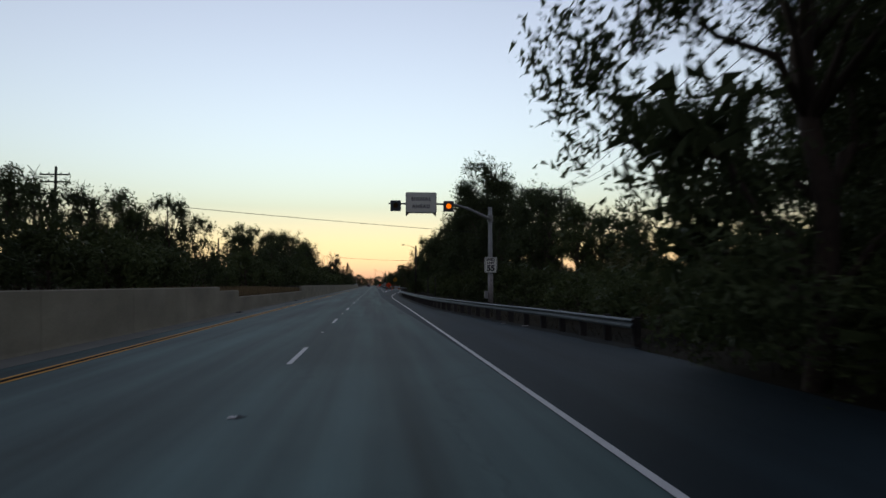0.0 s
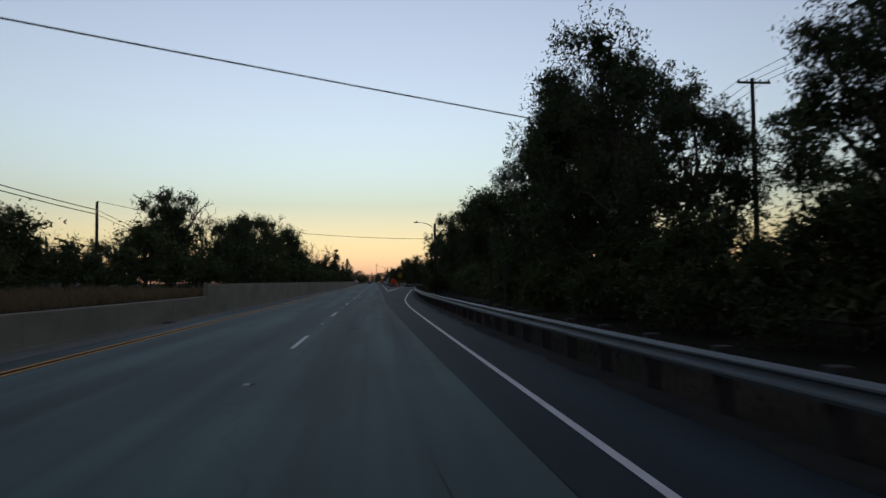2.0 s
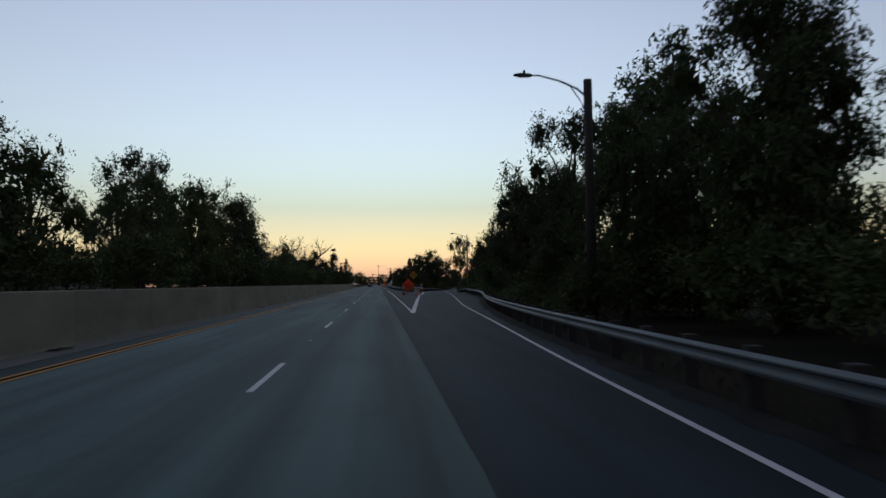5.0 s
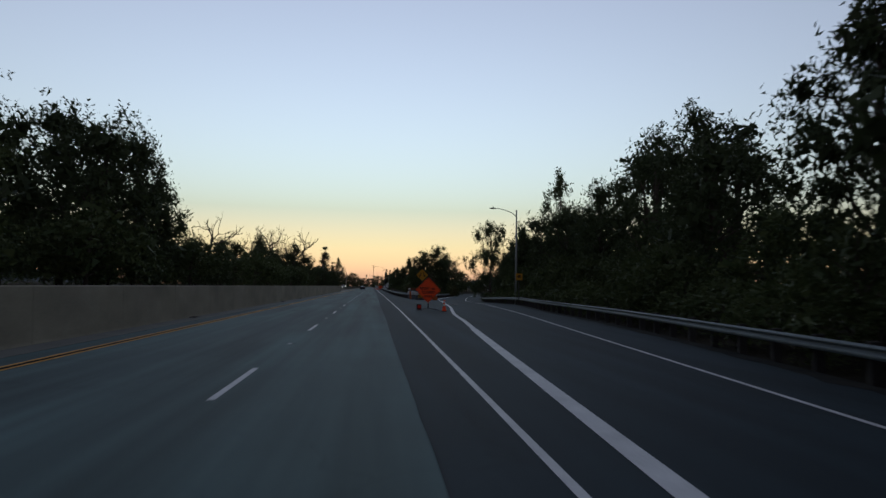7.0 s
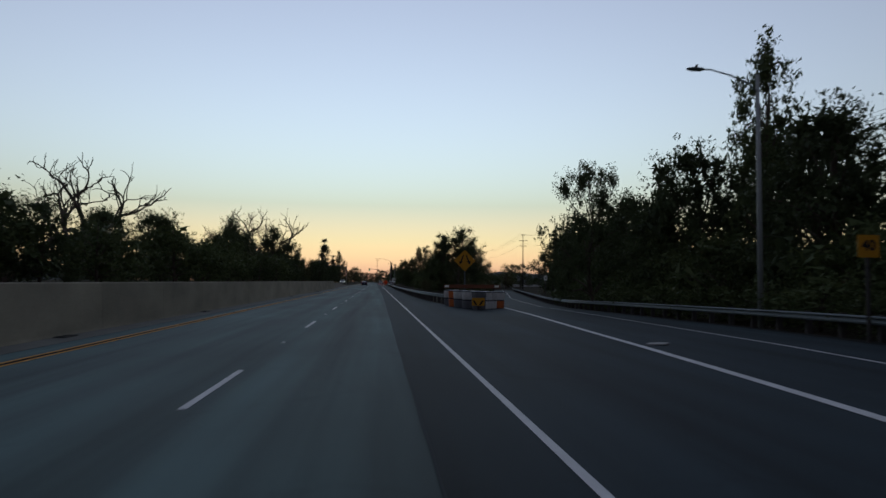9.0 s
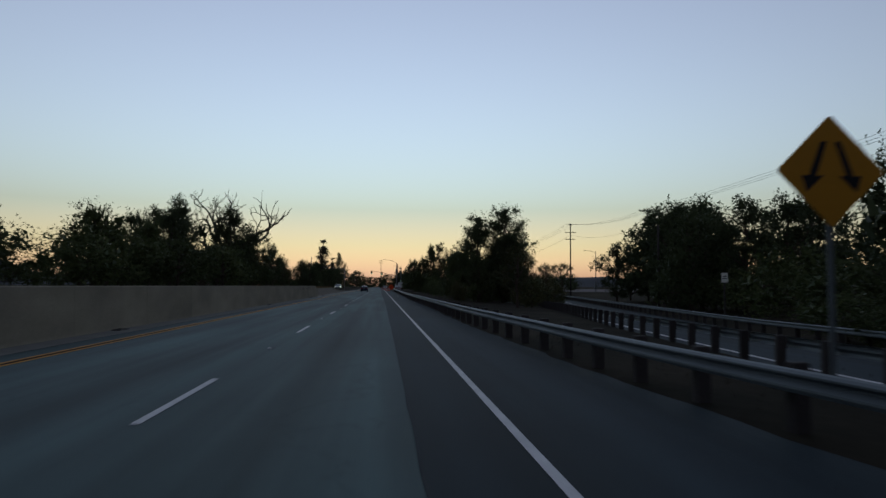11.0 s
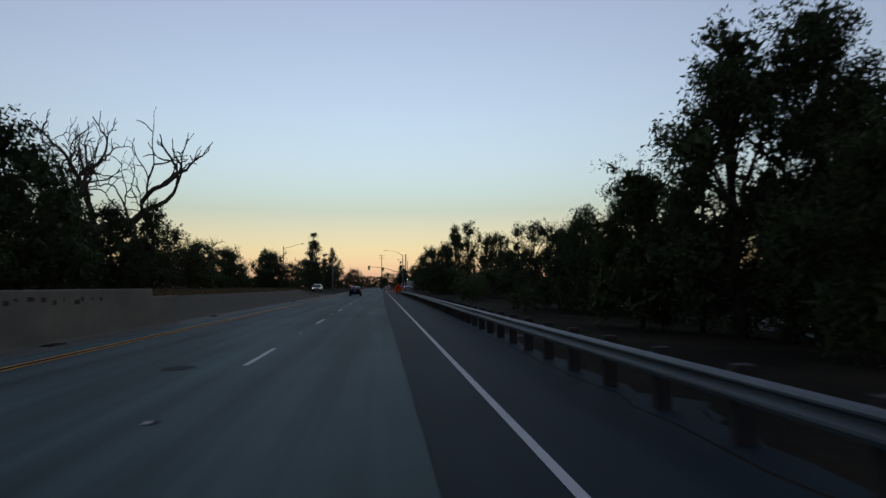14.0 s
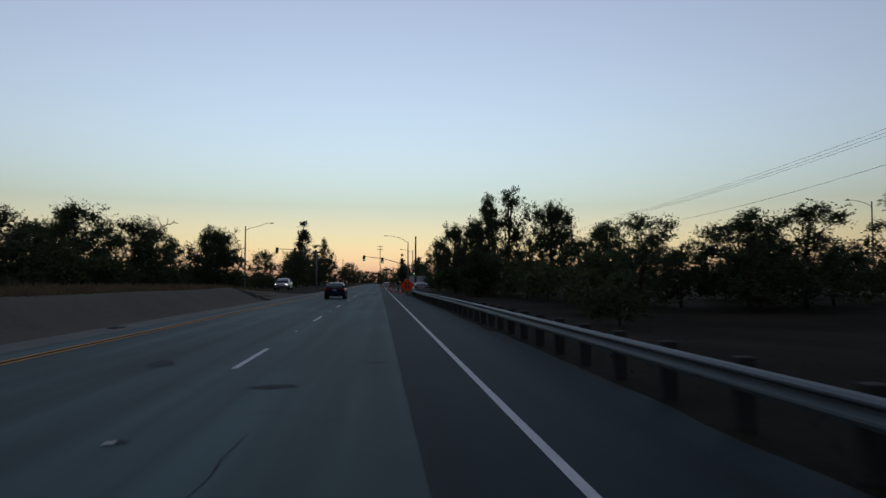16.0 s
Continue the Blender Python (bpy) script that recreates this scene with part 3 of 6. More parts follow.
# ---- guardrails ----
def guardrail(pts, label, out=1.0):
    """Steel W-beam on timber posts with blocks; out: the side on which the posts stand."""
    g = root("guardrail", 0, 0, 0)
    tagged(g, label, "guardrail", group="roadside guardrails")
    line = smooth_line(pts, 1.0)
    prof = [(0.0, 0.725), (0.05, 0.715), (0.085, 0.69), (0.085, 0.67), (0.02, 0.63), (0.02, 0.615), (0.085, 0.56), (0.088, 0.535), (0.07, 0.495), (0.0, 0.48)]
    bm = bmesh.new()
    rings = []
    for i, (x, y) in enumerate(line):
        a, b = line[max(i - 1, 0)], line[min(i + 1, len(line) - 1)]
        d = Vector((b[0] - a[0], b[1] - a[1], 0)).normalized()
        nrm = Vector((-d.y, d.x, 0)) * out
        drop = ramp_drop(x, y)
        ring = [bm.verts.new(Vector((x, y, z - drop)) + nrm * o) for o, z in prof]
        ring += [bm.verts.new(Vector((x, y, z - drop)) + nrm * (o - 0.008)) for o, z in reversed(prof)]
        rings.append(ring)
    m = len(rings[0])
    for a, b in zip(rings, rings[1:]):
        for k in range(m):
            bm.faces.new((a[k], a[(k + 1) % m], b[(k + 1) % m], b[k]))
    bm.faces.new(rings[0][::-1])
    bm.faces.new(rings[-1])
    bmesh.ops.recalc_face_normals(bm, faces=bm.faces)
    part("beam", bm, GALV, g, "galvanised corrugated steel beam", smooth=False)
    pm = bmesh.new()
    add_box(pm, -0.02, 0.18, -0.075, 0.075, -0.3, 0.75, 0.012)
    pme = bpy.data.meshes.new("post")
    pm.to_mesh(pme)
    pm.free()
    pme.materials.append(POST_WOOD)
    bmm = box(-0.09, 0.09, -0.06, 0.06, 0.47, 0.69, 0.006)
    bme = bpy.data.meshes.new("block")
    bmm.to_mesh(bme)
    bmm.free()
    bme.materials.append(POST_WOOD)
    n = int((len(line) - 1) / 1.905)
    for k in range(n):
        i = 0.5 + k * 1.905
        j = int(i)
        a, b = line[j], line[min(j + 1, len(line) - 1)]
        x, y = a[0] + (b[0] - a[0]) * (i - j), a[1] + (b[1] - a[1]) * (i - j)
        ang = math.degrees(math.atan2(-(b[0] - a[0]), b[1] - a[1]))
        share("post", pme, g, pose(x, y, -ramp_drop(x, y), 0, 0, ang) @ pose(0.22 * out, 0, 0))
        share("block", bme, g, pose(x, y, -ramp_drop(x, y), 0, 0, ang) @ pose(0.10 * out, 0, 0))
    return g


guardrail([p for p in RAIL_OUTER if p[1] >= 2], "galvanised steel guardrail on dark timber posts along the shoulder", 1.0)
guardrail(RAIL_MAIN, "galvanised steel guardrail on dark timber posts beside the dirt island", 1.0)
guardrail(RAIL_RAMP, "galvanised steel guardrail on dark timber posts along the ramp", -1.0)


# ---- trees ----
def leaf_mesh(name, centres, spread, per, size, mat, rng, droop=0.0, lobes=(), inner=0):
    """Small pointed leaves scattered round clump centres, with wider sprays of leaves inside the lobes."""
    c = np.repeat(np.asarray(centres), per, axis=0)
    s = np.repeat(np.asarray(spread), per)[:, None]
    p = c + np.clip(rng.normal(0, 1, c.shape), -1.6, 1.6) * s * np.array((1, 1, 0.8)) * 0.46
    sz = size * rng.uniform(0.6, 1.35, len(p))
    if inner:
        count = [int(inner * (1.0 if i * 3 < len(lobes) else 0.3)) for i in range(len(lobes))]
        lc = np.repeat(np.array([q[:] for q, r in lobes]), count, axis=0)
        lr = np.repeat(np.array([r for q, r in lobes]), count)[:, None]
        d = rng.normal(0, 1, lc.shape)
        d /= np.linalg.norm(d, axis=1)[:, None]
        p = np.concatenate([p, lc + d * lr * rng.uniform(0.05, 0.55, (len(lc), 1))])
        sz = np.concatenate([sz, lr[:, 0] * rng.uniform(0.13, 0.25, len(lc)) * (0.62 if inner > 100 else 1.0)])
    p[:, 2] = np.maximum(p[:, 2], 0.05)
    n = len(p)
    a = rng.normal(0, 1, (n, 3))
    a[:, 2] -= droop
    a /= np.linalg.norm(a, axis=1)[:, None]
    b = np.cross(a, rng.normal(0, 1, (n, 3)))
    b /= np.linalg.norm(b, axis=1)[:, None]
    sz = sz[:, None]
    v = np.empty((n, 3, 3))
    v[:, 0] = p - a * sz * 1.3
    v[:, 1] = p + (b * 0.45 + a * 0.75) * sz
    v[:, 2] = p - (b * 0.45 - a * 0.75) * sz
    v[:, :, 2] *= 10.0 / np.percentile(v[:, :, 2], 99.8)
    me = bpy.data.meshes.new(name)
    me.from_pydata(v.reshape(-1, 3).tolist(), [], np.arange(3 * n).reshape(-1, 3).tolist())
    me.materials.append(mat)
    return me


def limb(bm, start, end, r0, r1, rng, wiggle=0.12, sides=6, n=5):
    start, end = Vector(start), Vector(end)
    length = (end - start).length
    pts = []
    for i in range(n + 1):
        u = i / n
        p = start.lerp(end, u)
        if 0 < i < n:
            p += Vector(rng.normal(0, 1, 3)) * wiggle * length * 0.25
        p.z += 0.08 * length * math.sin(math.pi * u)
        pts.append(p)
    add_tube(bm, pts, [r0 + (r1 - r0) * i / n for i in range(n + 1)], sides)
    return pts


def tree_kind(name, label, seed, lobes, lobe_r, spread_r, base, mat, leaves, size, shape="round", clump_r=0.55, open_part=0.0):
    """A tapered trunk with limbs that carry lobes of leaf clumps; ten metres high."""
    rng = np.random.default_rng(seed)
    height = 10.0
    t = root(name, 0, 0, 0)
    tagged(t, label, "tree", group="roadside trees")
    centres, spreads, lobe_list = [], [], []
    for i in range(lobes):
        u = (i + 0.5) / lobes
        z = base + (height - 0.7 * lobe_r - base) * u
        if shape == "cone":
            rr = spread_r * (1 - u) * 0.9 + 0.1
        elif shape == "tall":
            rr = spread_r * (0.75 + 0.35 * math.sin(math.pi * u)) * (1 if u < 0.75 else 2.6 - 2.2 * u)
        else:
            rr = spread_r * math.sin(math.pi * (0.24 + 0.68 * u)) ** 0.7
        a = i * 2.4 + rng.uniform(-0.5, 0.5)
        k = rr * rng.uniform(0.4, 1.15) if u < 0.93 else rr * 0.2
        z += rng.uniform(-0.5, 0.5)
        r = lobe_r * rng.uniform(0.5, 1.25) * (1.0 if shape != "cone" else 1.1 - 0.7 * u)
        lobe_list.append((Vector((k * math.cos(a), k * math.sin(a), max(z, 0.8 * r))), r))
    for c, r in list(lobe_list):
        for k in range(2):
            d = Vector(rng.normal(0, 1, 3)).normalized()
            d.z = abs(d.z) * (1.0 if rng.uniform() < 0.7 else -0.5)
            q = c + d * r * rng.uniform(0.6, 1.0)
            rs = r * rng.uniform(0.35, 0.6)
            lobe_list.append((Vector((q.x, q.y, max(q.z, 0.8 * rs))), rs))
    for i, (c, r) in enumerate(lobe_list):
        for j in range(22 if i < lobes else 9):
            if rng.uniform() < open_part:
                continue
            d = rng.normal(0, 1, 3)
            d /= np.linalg.norm(d)
            q = np.array(c) + d * r * rng.uniform(0.6, 1.05) * np.array((1, 1, 0.9))
            q[2] = max(q[2], 0.15)
            centres.append(q)
            spreads.append(clump_r * rng.uniform(0.5, 1.25))
    bm = bmesh.new()
    r_base = height * 0.022
    top = Vector((rng.normal(0, 0.3), rng.normal(0, 0.3), height * 0.86))
    spine = limb(bm, (0, 0, -0.25), top, r_base, r_base * 0.25, rng, 0.05, 7, 8)
    for c, r in lobe_list[:lobes]:
        k = min(len(spine) - 2, max(1, int((c.z * 0.62) / (height * 0.86) * 8)))
        pts = limb(bm, spine[k], c, r_base * 0.4, r_base * 0.1, rng, 0.15, 4, 3)
        for q in range(2 if leaves > 7000 else 1):
            d = Vector(rng.normal(0, 1, 3)).normalized() * r
            limb(bm, pts[2 + q], c + d, r_base * 0.12, r_base * 0.03, rng, 0.15, 3, 2)
    part("trunk", bm, BARK, t, "grey-brown trunk with limbs", smooth=True)
    per = max(3, int(leaves / len(centres)))
    inner = (190 if leaves > 20000 else 80 if leaves > 9000 else 55 if leaves > 3000 else 40) * (1.0 if open_part == 0 else 0.8 if open_part < 0.3 else 0.15)
    me = leaf_mesh("crown", centres, spreads, per, size, mat, rng, 0.3, lobe_list, inner)
    crown = new("crown", me)
    crown.parent = t
    return t


def dead_tree(name, label, seed, height, spread, levels=5):
    """A leafless tree: crooked forking limbs down to twigs."""
    rng = np.random.default_rng(seed)
    t = root(name, 0, 0, 0)
    tagged(t, label, "tree", group="roadside trees")
    meshes = [bmesh.new()]

    def fork(bm, p, d, length, r, level):
        n = 4
        pts, q, dd = [p.copy()], p.copy(), d.copy()
        for i in range(n):
            dd = (dd + Vector(rng.normal(0, 0.3, 3)) + Vector((0, 0, 0.02))).normalized()
            q = q + dd * length / n
            pts.append(q.copy())
        r1 = r * 0.68
        add_tube(bm, pts, [r + (r1 - r) * i / n for i in range(n + 1)], 7 if level < 2 else 4)
        if level >= levels:
            return
        for k in range(3 if level < 2 else int(rng.integers(2, 4))):
            a = rng.uniform(0, 2 * math.pi)
            side = Vector((math.cos(a), math.sin(a), rng.uniform(-0.15, 0.4))) * spread
            start = pts[-1] if k < 2 else pts[-2 - int(rng.integers(0, 2))]
            if level == 0:
                meshes.append(bmesh.new())
            fork(meshes[-1] if level == 0 else bm, start, (dd + side * rng.uniform(0.6, 1.2)).normalized(), length * rng.uniform(0.58, 0.82), r1 * (0.8 if k else 0.95), level + 1)

    fork(meshes[0], Vector((0, 0, -0.2)), Vector((0, 0, 1)), height * 0.30, height * 0.024, 0)
    top = max(v.co.z for bm in meshes for v in bm.verts)
    for i, bm in enumerate(meshes):
        bmesh.ops.scale(bm, vec=(10.0 / top, 10.0 / top, 10.0 / top), verts=bm.verts)
        part("limb" if i else "trunk", bm, DEAD_WOOD, t, "bleached bare limb with twigs" if i else "bleached bare trunk", smooth=True)
    return t


FORMS = {
    "oak": ("oak_tree", "dark green broadleaf tree with ragged leafy edges", 11, 20, 1.65, 3.1, 1.2, LEAF_DARK, "round", 0.5, 0.0),
    "oak2": ("oak_tree", "dark green broadleaf tree with open gappy crown", 12, 17, 1.5, 3.4, 1.6, LEAF_DARK, "round", 0.48, 0.12),
    "tall": ("sycamore_tree", "tall dark leafy tree with uneven top", 13, 20, 1.35, 2.1, 1.0, LEAF_DARK, "tall", 0.48, 0.0),
    "tall2": ("sycamore_tree", "tall leafy tree with feathery open top", 14, 17, 1.2, 1.9, 1.2, LEAF_MID, "tall", 0.45, 0.2),
    "round": ("round_tree", "dense rounded dark green tree down to the ground", 15, 26, 1.9, 3.3, 0.8, LEAF_DARK, "round", 0.5, 0.0),
    "round2": ("round_tree", "dense bushy green tree down to the ground", 16, 24, 1.9, 3.0, 0.8, LEAF_MID, "round", 0.5, 0.0),
    "light": ("light_tree", "thin airy tree with sparse olive leaves", 17, 14, 1.3, 2.6, 2.6, LEAF_DRY, "round", 0.5, 0.45),
    "conifer": ("conifer_tree", "narrow dark conifer seen far off", 18, 24, 1.0, 1.7, 0.8, LEAF_FAR, "cone", 0.5, 0.0),
    "bush": ("bush", "low dense dark bush behind the guardrail", 19, 18, 3.0, 4.6, 1.5, LEAF_MID, "round", 1.2, 0.0),
    "bush2": ("bush", "low olive bush with ragged top", 20, 16, 2.8, 4.6, 1.8, LEAF_DRY, "round", 1.1, 0.05),
}
LEAVES = {"close": (32000, 0.072), "near": (15000, 0.09), "middle": (6600, 0.12), "far": (4600, 0.15)}
THIN = {"light": 0.3, "bush": 0.42, "bush2": 0.42, "conifer": 0.8, "tall2": 0.75, "oak2": 0.85}
GROW = {"bush": 1.6, "bush2": 1.6}
KINDS = {}


def kind_of(form, detail):
    if (form, detail) not in KINDS:
        if form == "dead":
            KINDS[form, detail] = dead_tree("dead_tree", "leafless dead tree with crooked bleached limbs", 21, 10.0, 0.85)
        elif form == "dead2":
            KINDS[form, detail] = dead_tree("dead_tree", "leafless dead tree with fanning bare twigs", 27, 10.0, 0.7)
        else:
            name, label, seed, lobes, lobe_r, spread_r, base, mat, shape, clump_r, gaps = FORMS[form]
            n, size = LEAVES[detail]
            t = tree_kind(name, label, seed, lobes, lobe_r, spread_r, base, mat, int(n * THIN.get(form, 1.0)), size * GROW.get(form, 1.0),
                          shape, clump_r, gaps)
            if name == "bush":
                tagged(t, "", "bush", "roadside bushes")
            KINDS[form, detail] = t
    return KINDS[form, detail]


# kind, place of the foot, height, width factor; the last of each kind is the original
PLANTS = [
    # right side, beside the shoulder
    ("oak", 8.5, -4.0, 10.8, 0.93), ("tall", 13.6, 1.5, 12.5, 0.62), ("oak", 15.5, -1.0, 12.0, 0.7), ("bush", 9.6, -1.5, 2.9, 1.2), ("bush", 9.9, -6, 3.0, 1.3), ("oak2", 20, -8, 13, 0.9),
    ("bush", 11.3, 17.5, 2.3, 1.3), ("bush", 12.2, 12.0, 2.2, 1.4), ("bush2", 11.8, 6.5, 2.4, 1.3), 
    ("bush", 14.8, 21.0, 2.6, 1.5), ("bush", 16.8, 15, 2.5, 1.5), ("bush", 20, 22, 2.8, 1.5), ("bush2", 25, 28, 3.2, 1.6), ("bush2", 17.5, 27.5, 4.2, 1.2), ("bush", 22, 14, 2.6, 1.4),
    ("tall2", 16.0, 33, 7.7, 1.2), ("oak2", 15.6, 39.5, 9.4, 1.0), ("tall", 16.2, 45, 10.3, 1.1), ("oak2", 14.2, 52.5, 8.4, 0.95),
    ("tall", 15.2, 66, 16.5, 0.98), ("oak2", 13.2, 58.5, 11.5, 0.8), ("oak", 13.2, 69, 13.8, 0.92), ("round", 21, 42, 8, 1.0),
    ("oak", 14, 77, 13.0, 0.84), ("oak2", 12.6, 79, 8.0, 0.8), ("oak2", 19, 72, 14, 1.0), ("bush", 10.6, 62, 3.0, 1.0), ("bush", 10.2, 70, 3.2, 1.0), ("bush", 10.8, 54, 2.6, 1.0),
    ("bush2", 28, 52, 6.5, 1.0), ("light", 24.6, 44, 9.6, 1.0), ("round2", 25.2, 46, 7.4, 0.9), ("bush", 11.0, 46, 2.5, 1.0), ("bush", 12.5, 81, 3.4, 1.0),
    ("bush", 13, 89, 3.2, 1.3), ("bush2", 17, 96, 4.0, 1.3), ("bush", 23, 92, 3.6, 1.4), ("bush", 12, 98, 3.4, 1.1), ("bush", 28, 104, 4.0, 1.4), ("bush2", 35, 112, 4.2, 1.4),
    ("round2", 19.5, 106, 4.6, 1.1), ("round", 17.2, 107.5, 6.7, 0.75), ("tall", 13.8, 111.5, 12.0, 0.85), ("tall2", 15.0, 113, 11.0, 0.75), ("oak", 12.6, 121, 9.6, 0.75), ("round", 16, 121, 9.5, 0.9), ("round", 16.6, 115, 8.4, 0.85),
    ("oak2", 14.2, 133.5, 12.4, 0.8), ("oak", 12.6, 145, 9.6, 0.8), ("tall", 18.5, 128, 14.5, 0.95), ("tall", 20.5, 138, 16, 0.9), ("round", 17.5, 150, 11.5, 0.8),
    ("oak", 21, 160, 13.5, 0.85), ("round", 20, 171, 10, 0.95), ("tall", 24.5, 176, 12.0, 1.2), ("oak2", 23, 186, 12.5, 0.9), ("oak", 27.2, 195, 16.2, 0.85), ("oak", 32, 197, 19.0, 0.8),
    ("round", 23, 197, 11.8, 0.7), ("tall2", 25.3, 219.8, 16.4, 0.55), ("round", 24, 212, 10.8, 0.9), ("round", 29, 226, 13, 0.8), ("round", 28, 219, 11.2, 0.8), ("oak", 22, 226, 9.3, 0.8), ("round", 24.6, 227.5, 11.8, 0.8), ("oak2", 19.3, 234.5, 11.3, 0.62), ("oak", 23, 231, 8.0, 0.8),
    ("round", 27, 208, 11, 0.9), ("bush", 19.5, 214, 4.5, 1.0), ("bush", 18.2, 196, 4, 1.0), ("bush", 17, 182, 4, 1.0), ("bush", 15.6, 167, 4, 1.0), ("bush", 13.8, 152, 3.6, 0.9), ("bush", 11.8, 134, 3.2, 0.9), ("bush", 9.8, 117, 3.0, 0.8),
    ("round", 26, 244, 10.5, 0.9), ("round", 31, 256, 11.0, 0.9), ("round", 37, 268, 11.5, 0.9), ("oak", 37, 288, 10.2, 1.0), ("oak", 39.8, 331, 8.6, 1.05), ("round", 33, 291, 9.4, 0.9), ("oak", 38, 305, 11.5, 1.15), ("round", 46, 322, 13, 1.15), ("oak", 48, 330, 13.2, 1.1), ("round", 44, 292, 11.0, 1.1), ("oak2", 47, 318, 12.0, 1.1), ("round", 37, 297, 9.5, 1.1), ("round", 52, 300, 13.0, 0.9), ("oak", 46, 342, 9.0, 0.9),
    # behind the dirt island
    ("tall", 19.4, 318.5, 12.6, 1.05), ("tall", 15.9, 318, 11.2, 1.0), ("round", 18.8, 316, 9.0, 0.8), ("round2", 14.4, 309, 5.8, 0.9), ("bush2", 10.7, 298, 2.4, 0.9), ("round2", 13.6, 322, 7.0, 0.8), ("light", 15.2, 288.5, 5.3, 1.1), ("bush2", 16.6, 288.8, 2.4, 1.0), ("bush2", 17.5, 300, 1.6, 1.0), ("bush2", 21.5, 299, 2.4, 1.0),
    ("bush", 20, 333, 7.2, 0.7), ("round", 17.0, 340.5, 6.6, 0.8), ("bush", 15.6, 320.5, 5.0, 1.0), ("oak2", 15.4, 350, 7.0, 0.85), ("oak", 20, 351, 8.4, 0.95), ("round", 25.8, 350, 11.2, 1.0), ("round2", 18.5, 352, 7, 0.9), ("bush", 17, 348, 3.0, 1.1), ("bush", 21, 347, 3.2, 1.1), ("bush", 25, 346, 3.5, 1.1), ("bush", 12, 338, 1.7, 1.0),
    ("oak", 44.5, 327, 14.0, 1.1), ("round", 56, 342, 16, 1.0), ("round", 57, 338, 17, 1.0), ("oak2", 62, 350, 17, 1.0), ("round", 61, 352, 14, 1.1),
    ("oak2", 20.1, 383, 6.2, 1.25), ("oak", 22.4, 397.6, 7.0, 1.3), ("oak2", 32.3, 384, 7.2, 1.35), ("oak", 26.5, 381, 6.4, 1.35), ("bush", 17.5, 386, 4.2, 1.0), ("bush", 24, 386, 4.6, 1.1), ("bush", 30, 386, 4.8, 1.1), ("bush", 37, 388, 4.8, 1.1), ("bush", 21, 391, 4.4, 1.1), ("bush", 33, 392, 4.6, 1.1), ("bush2", 43, 390, 4.0, 1.3), ("bush", 14, 375, 2.6, 1.0), ("bush", 12.3, 366, 2.2, 1.0), ("oak2", 36, 400, 7.5, 1.4), ("light", 40, 378, 7.0, 1.0),
    ("oak", 18.2, 436, 14.3, 0.65), ("tall2", 20, 430, 14.6, 0.8), ("oak2", 26, 431, 12.5, 0.7), ("round", 15, 425, 9.5, 0.7), ("round", 12.8, 431, 9.6, 0.75), ("round", 22.5, 416, 11, 0.7), ("round2", 13, 412, 5.6, 0.8), ("oak", 31, 425, 9.0, 0.9), ("round", 12.5, 452, 9.0, 0.7),
    ("oak", 40, 430, 8.5, 1.1), ("oak2", 50, 420, 8.0, 1.1), ("oak2", 48, 395, 7.5, 1.1),
    ("round", 16, 480, 8.0, 1.0), ("round", 22, 500, 9.0, 1.0), ("oak", 14, 540, 9.0, 1.0), ("round", 30, 470, 8.0, 1.1),
    # far right
    ("round", 62, 158, 12, 0.9), ("oak", 74, 150, 9, 1.2), ("round", 88, 158, 8, 1.3), ("round", 104, 150, 8, 1.3), ("oak", 52, 170, 8.5, 1.2), ("conifer", 57.4, 95, 7.4, 1.5), ("conifer", 59.7, 95, 8.4, 1.5), ("conifer", 66.0, 95, 7.6, 1.4), ("round", 62.8, 95, 7.6, 1.0), ("round", 71.6, 96, 7.9, 1.2), ("oak", 75.2, 92, 9, 0.9), ("oak2", 62, 70, 8, 1.1), ("round", 120, 165, 9, 1.3),
    # left side
    ("oak", -20.2, 47.7, 8.9, 0.95), ("oak2", -16.0, 47, 8.4, 0.75), ("oak2", -15.2, 52.5, 7.2, 0.7), ("round", -23, 38, 8.5, 0.9), ("oak", -26, 30, 9.5, 0.9), ("oak", -19, 27, 7.5, 0.8), ("dead", -27, 44, 9.8, 0.6), ("round2", -18.6, 46, 7.7, 0.9), ("round", -22, 43.5, 8.6, 0.85), ("round2", -17.4, 50, 6.6, 0.9), ("round", -20.5, 51, 6.8, 0.9), ("round", -17, 18, 7.0, 0.9), ("oak2", -24, 12, 9, 0.9), ("bush", -13, 36, 3.2, 1.0), ("bush", -12.5, 26, 3.4, 1.0),
    ("bush", -13, 56, 2.2, 1.0), ("oak", -34, 78, 7.5, 0.9), ("light", -25, 80, 6.5, 0.8), ("oak2", -30, 92, 7.5, 0.9), ("round", -44, 88, 8, 1.0), ("round", -28, 72, 6.6, 1.1), ("round", -36, 98, 8, 1.2), ("round2", -26, 100, 5.0, 1.2),
    ("oak2", -21, 107, 11.2, 0.9), ("round", -20.5, 104, 9.6, 0.8), ("round", -17, 113, 8.2, 0.7), ("oak2", -24, 118, 10.4, 0.8), ("dead2", -22, 126, 12.2, 0.7), ("round", -18, 128, 9.6, 0.8), ("round2", -21, 140, 10.5, 0.85),
    ("oak2", -18.6, 153, 12.4, 0.7), ("round2", -23, 160, 11.5, 0.8), ("oak2", -27.5, 182, 15.8, 0.7), ("round2", -19, 172, 11.5, 0.8), ("round", -26.5, 203, 17.4, 0.92), ("round", -18.2, 189.5, 12.6, 1.05), ("round", -20, 203, 15.0, 0.8), ("round", -30, 196, 16, 0.8), ("round2", -20.5, 211, 11.6, 0.85), ("round", -16.5, 222, 5.2, 1.0),
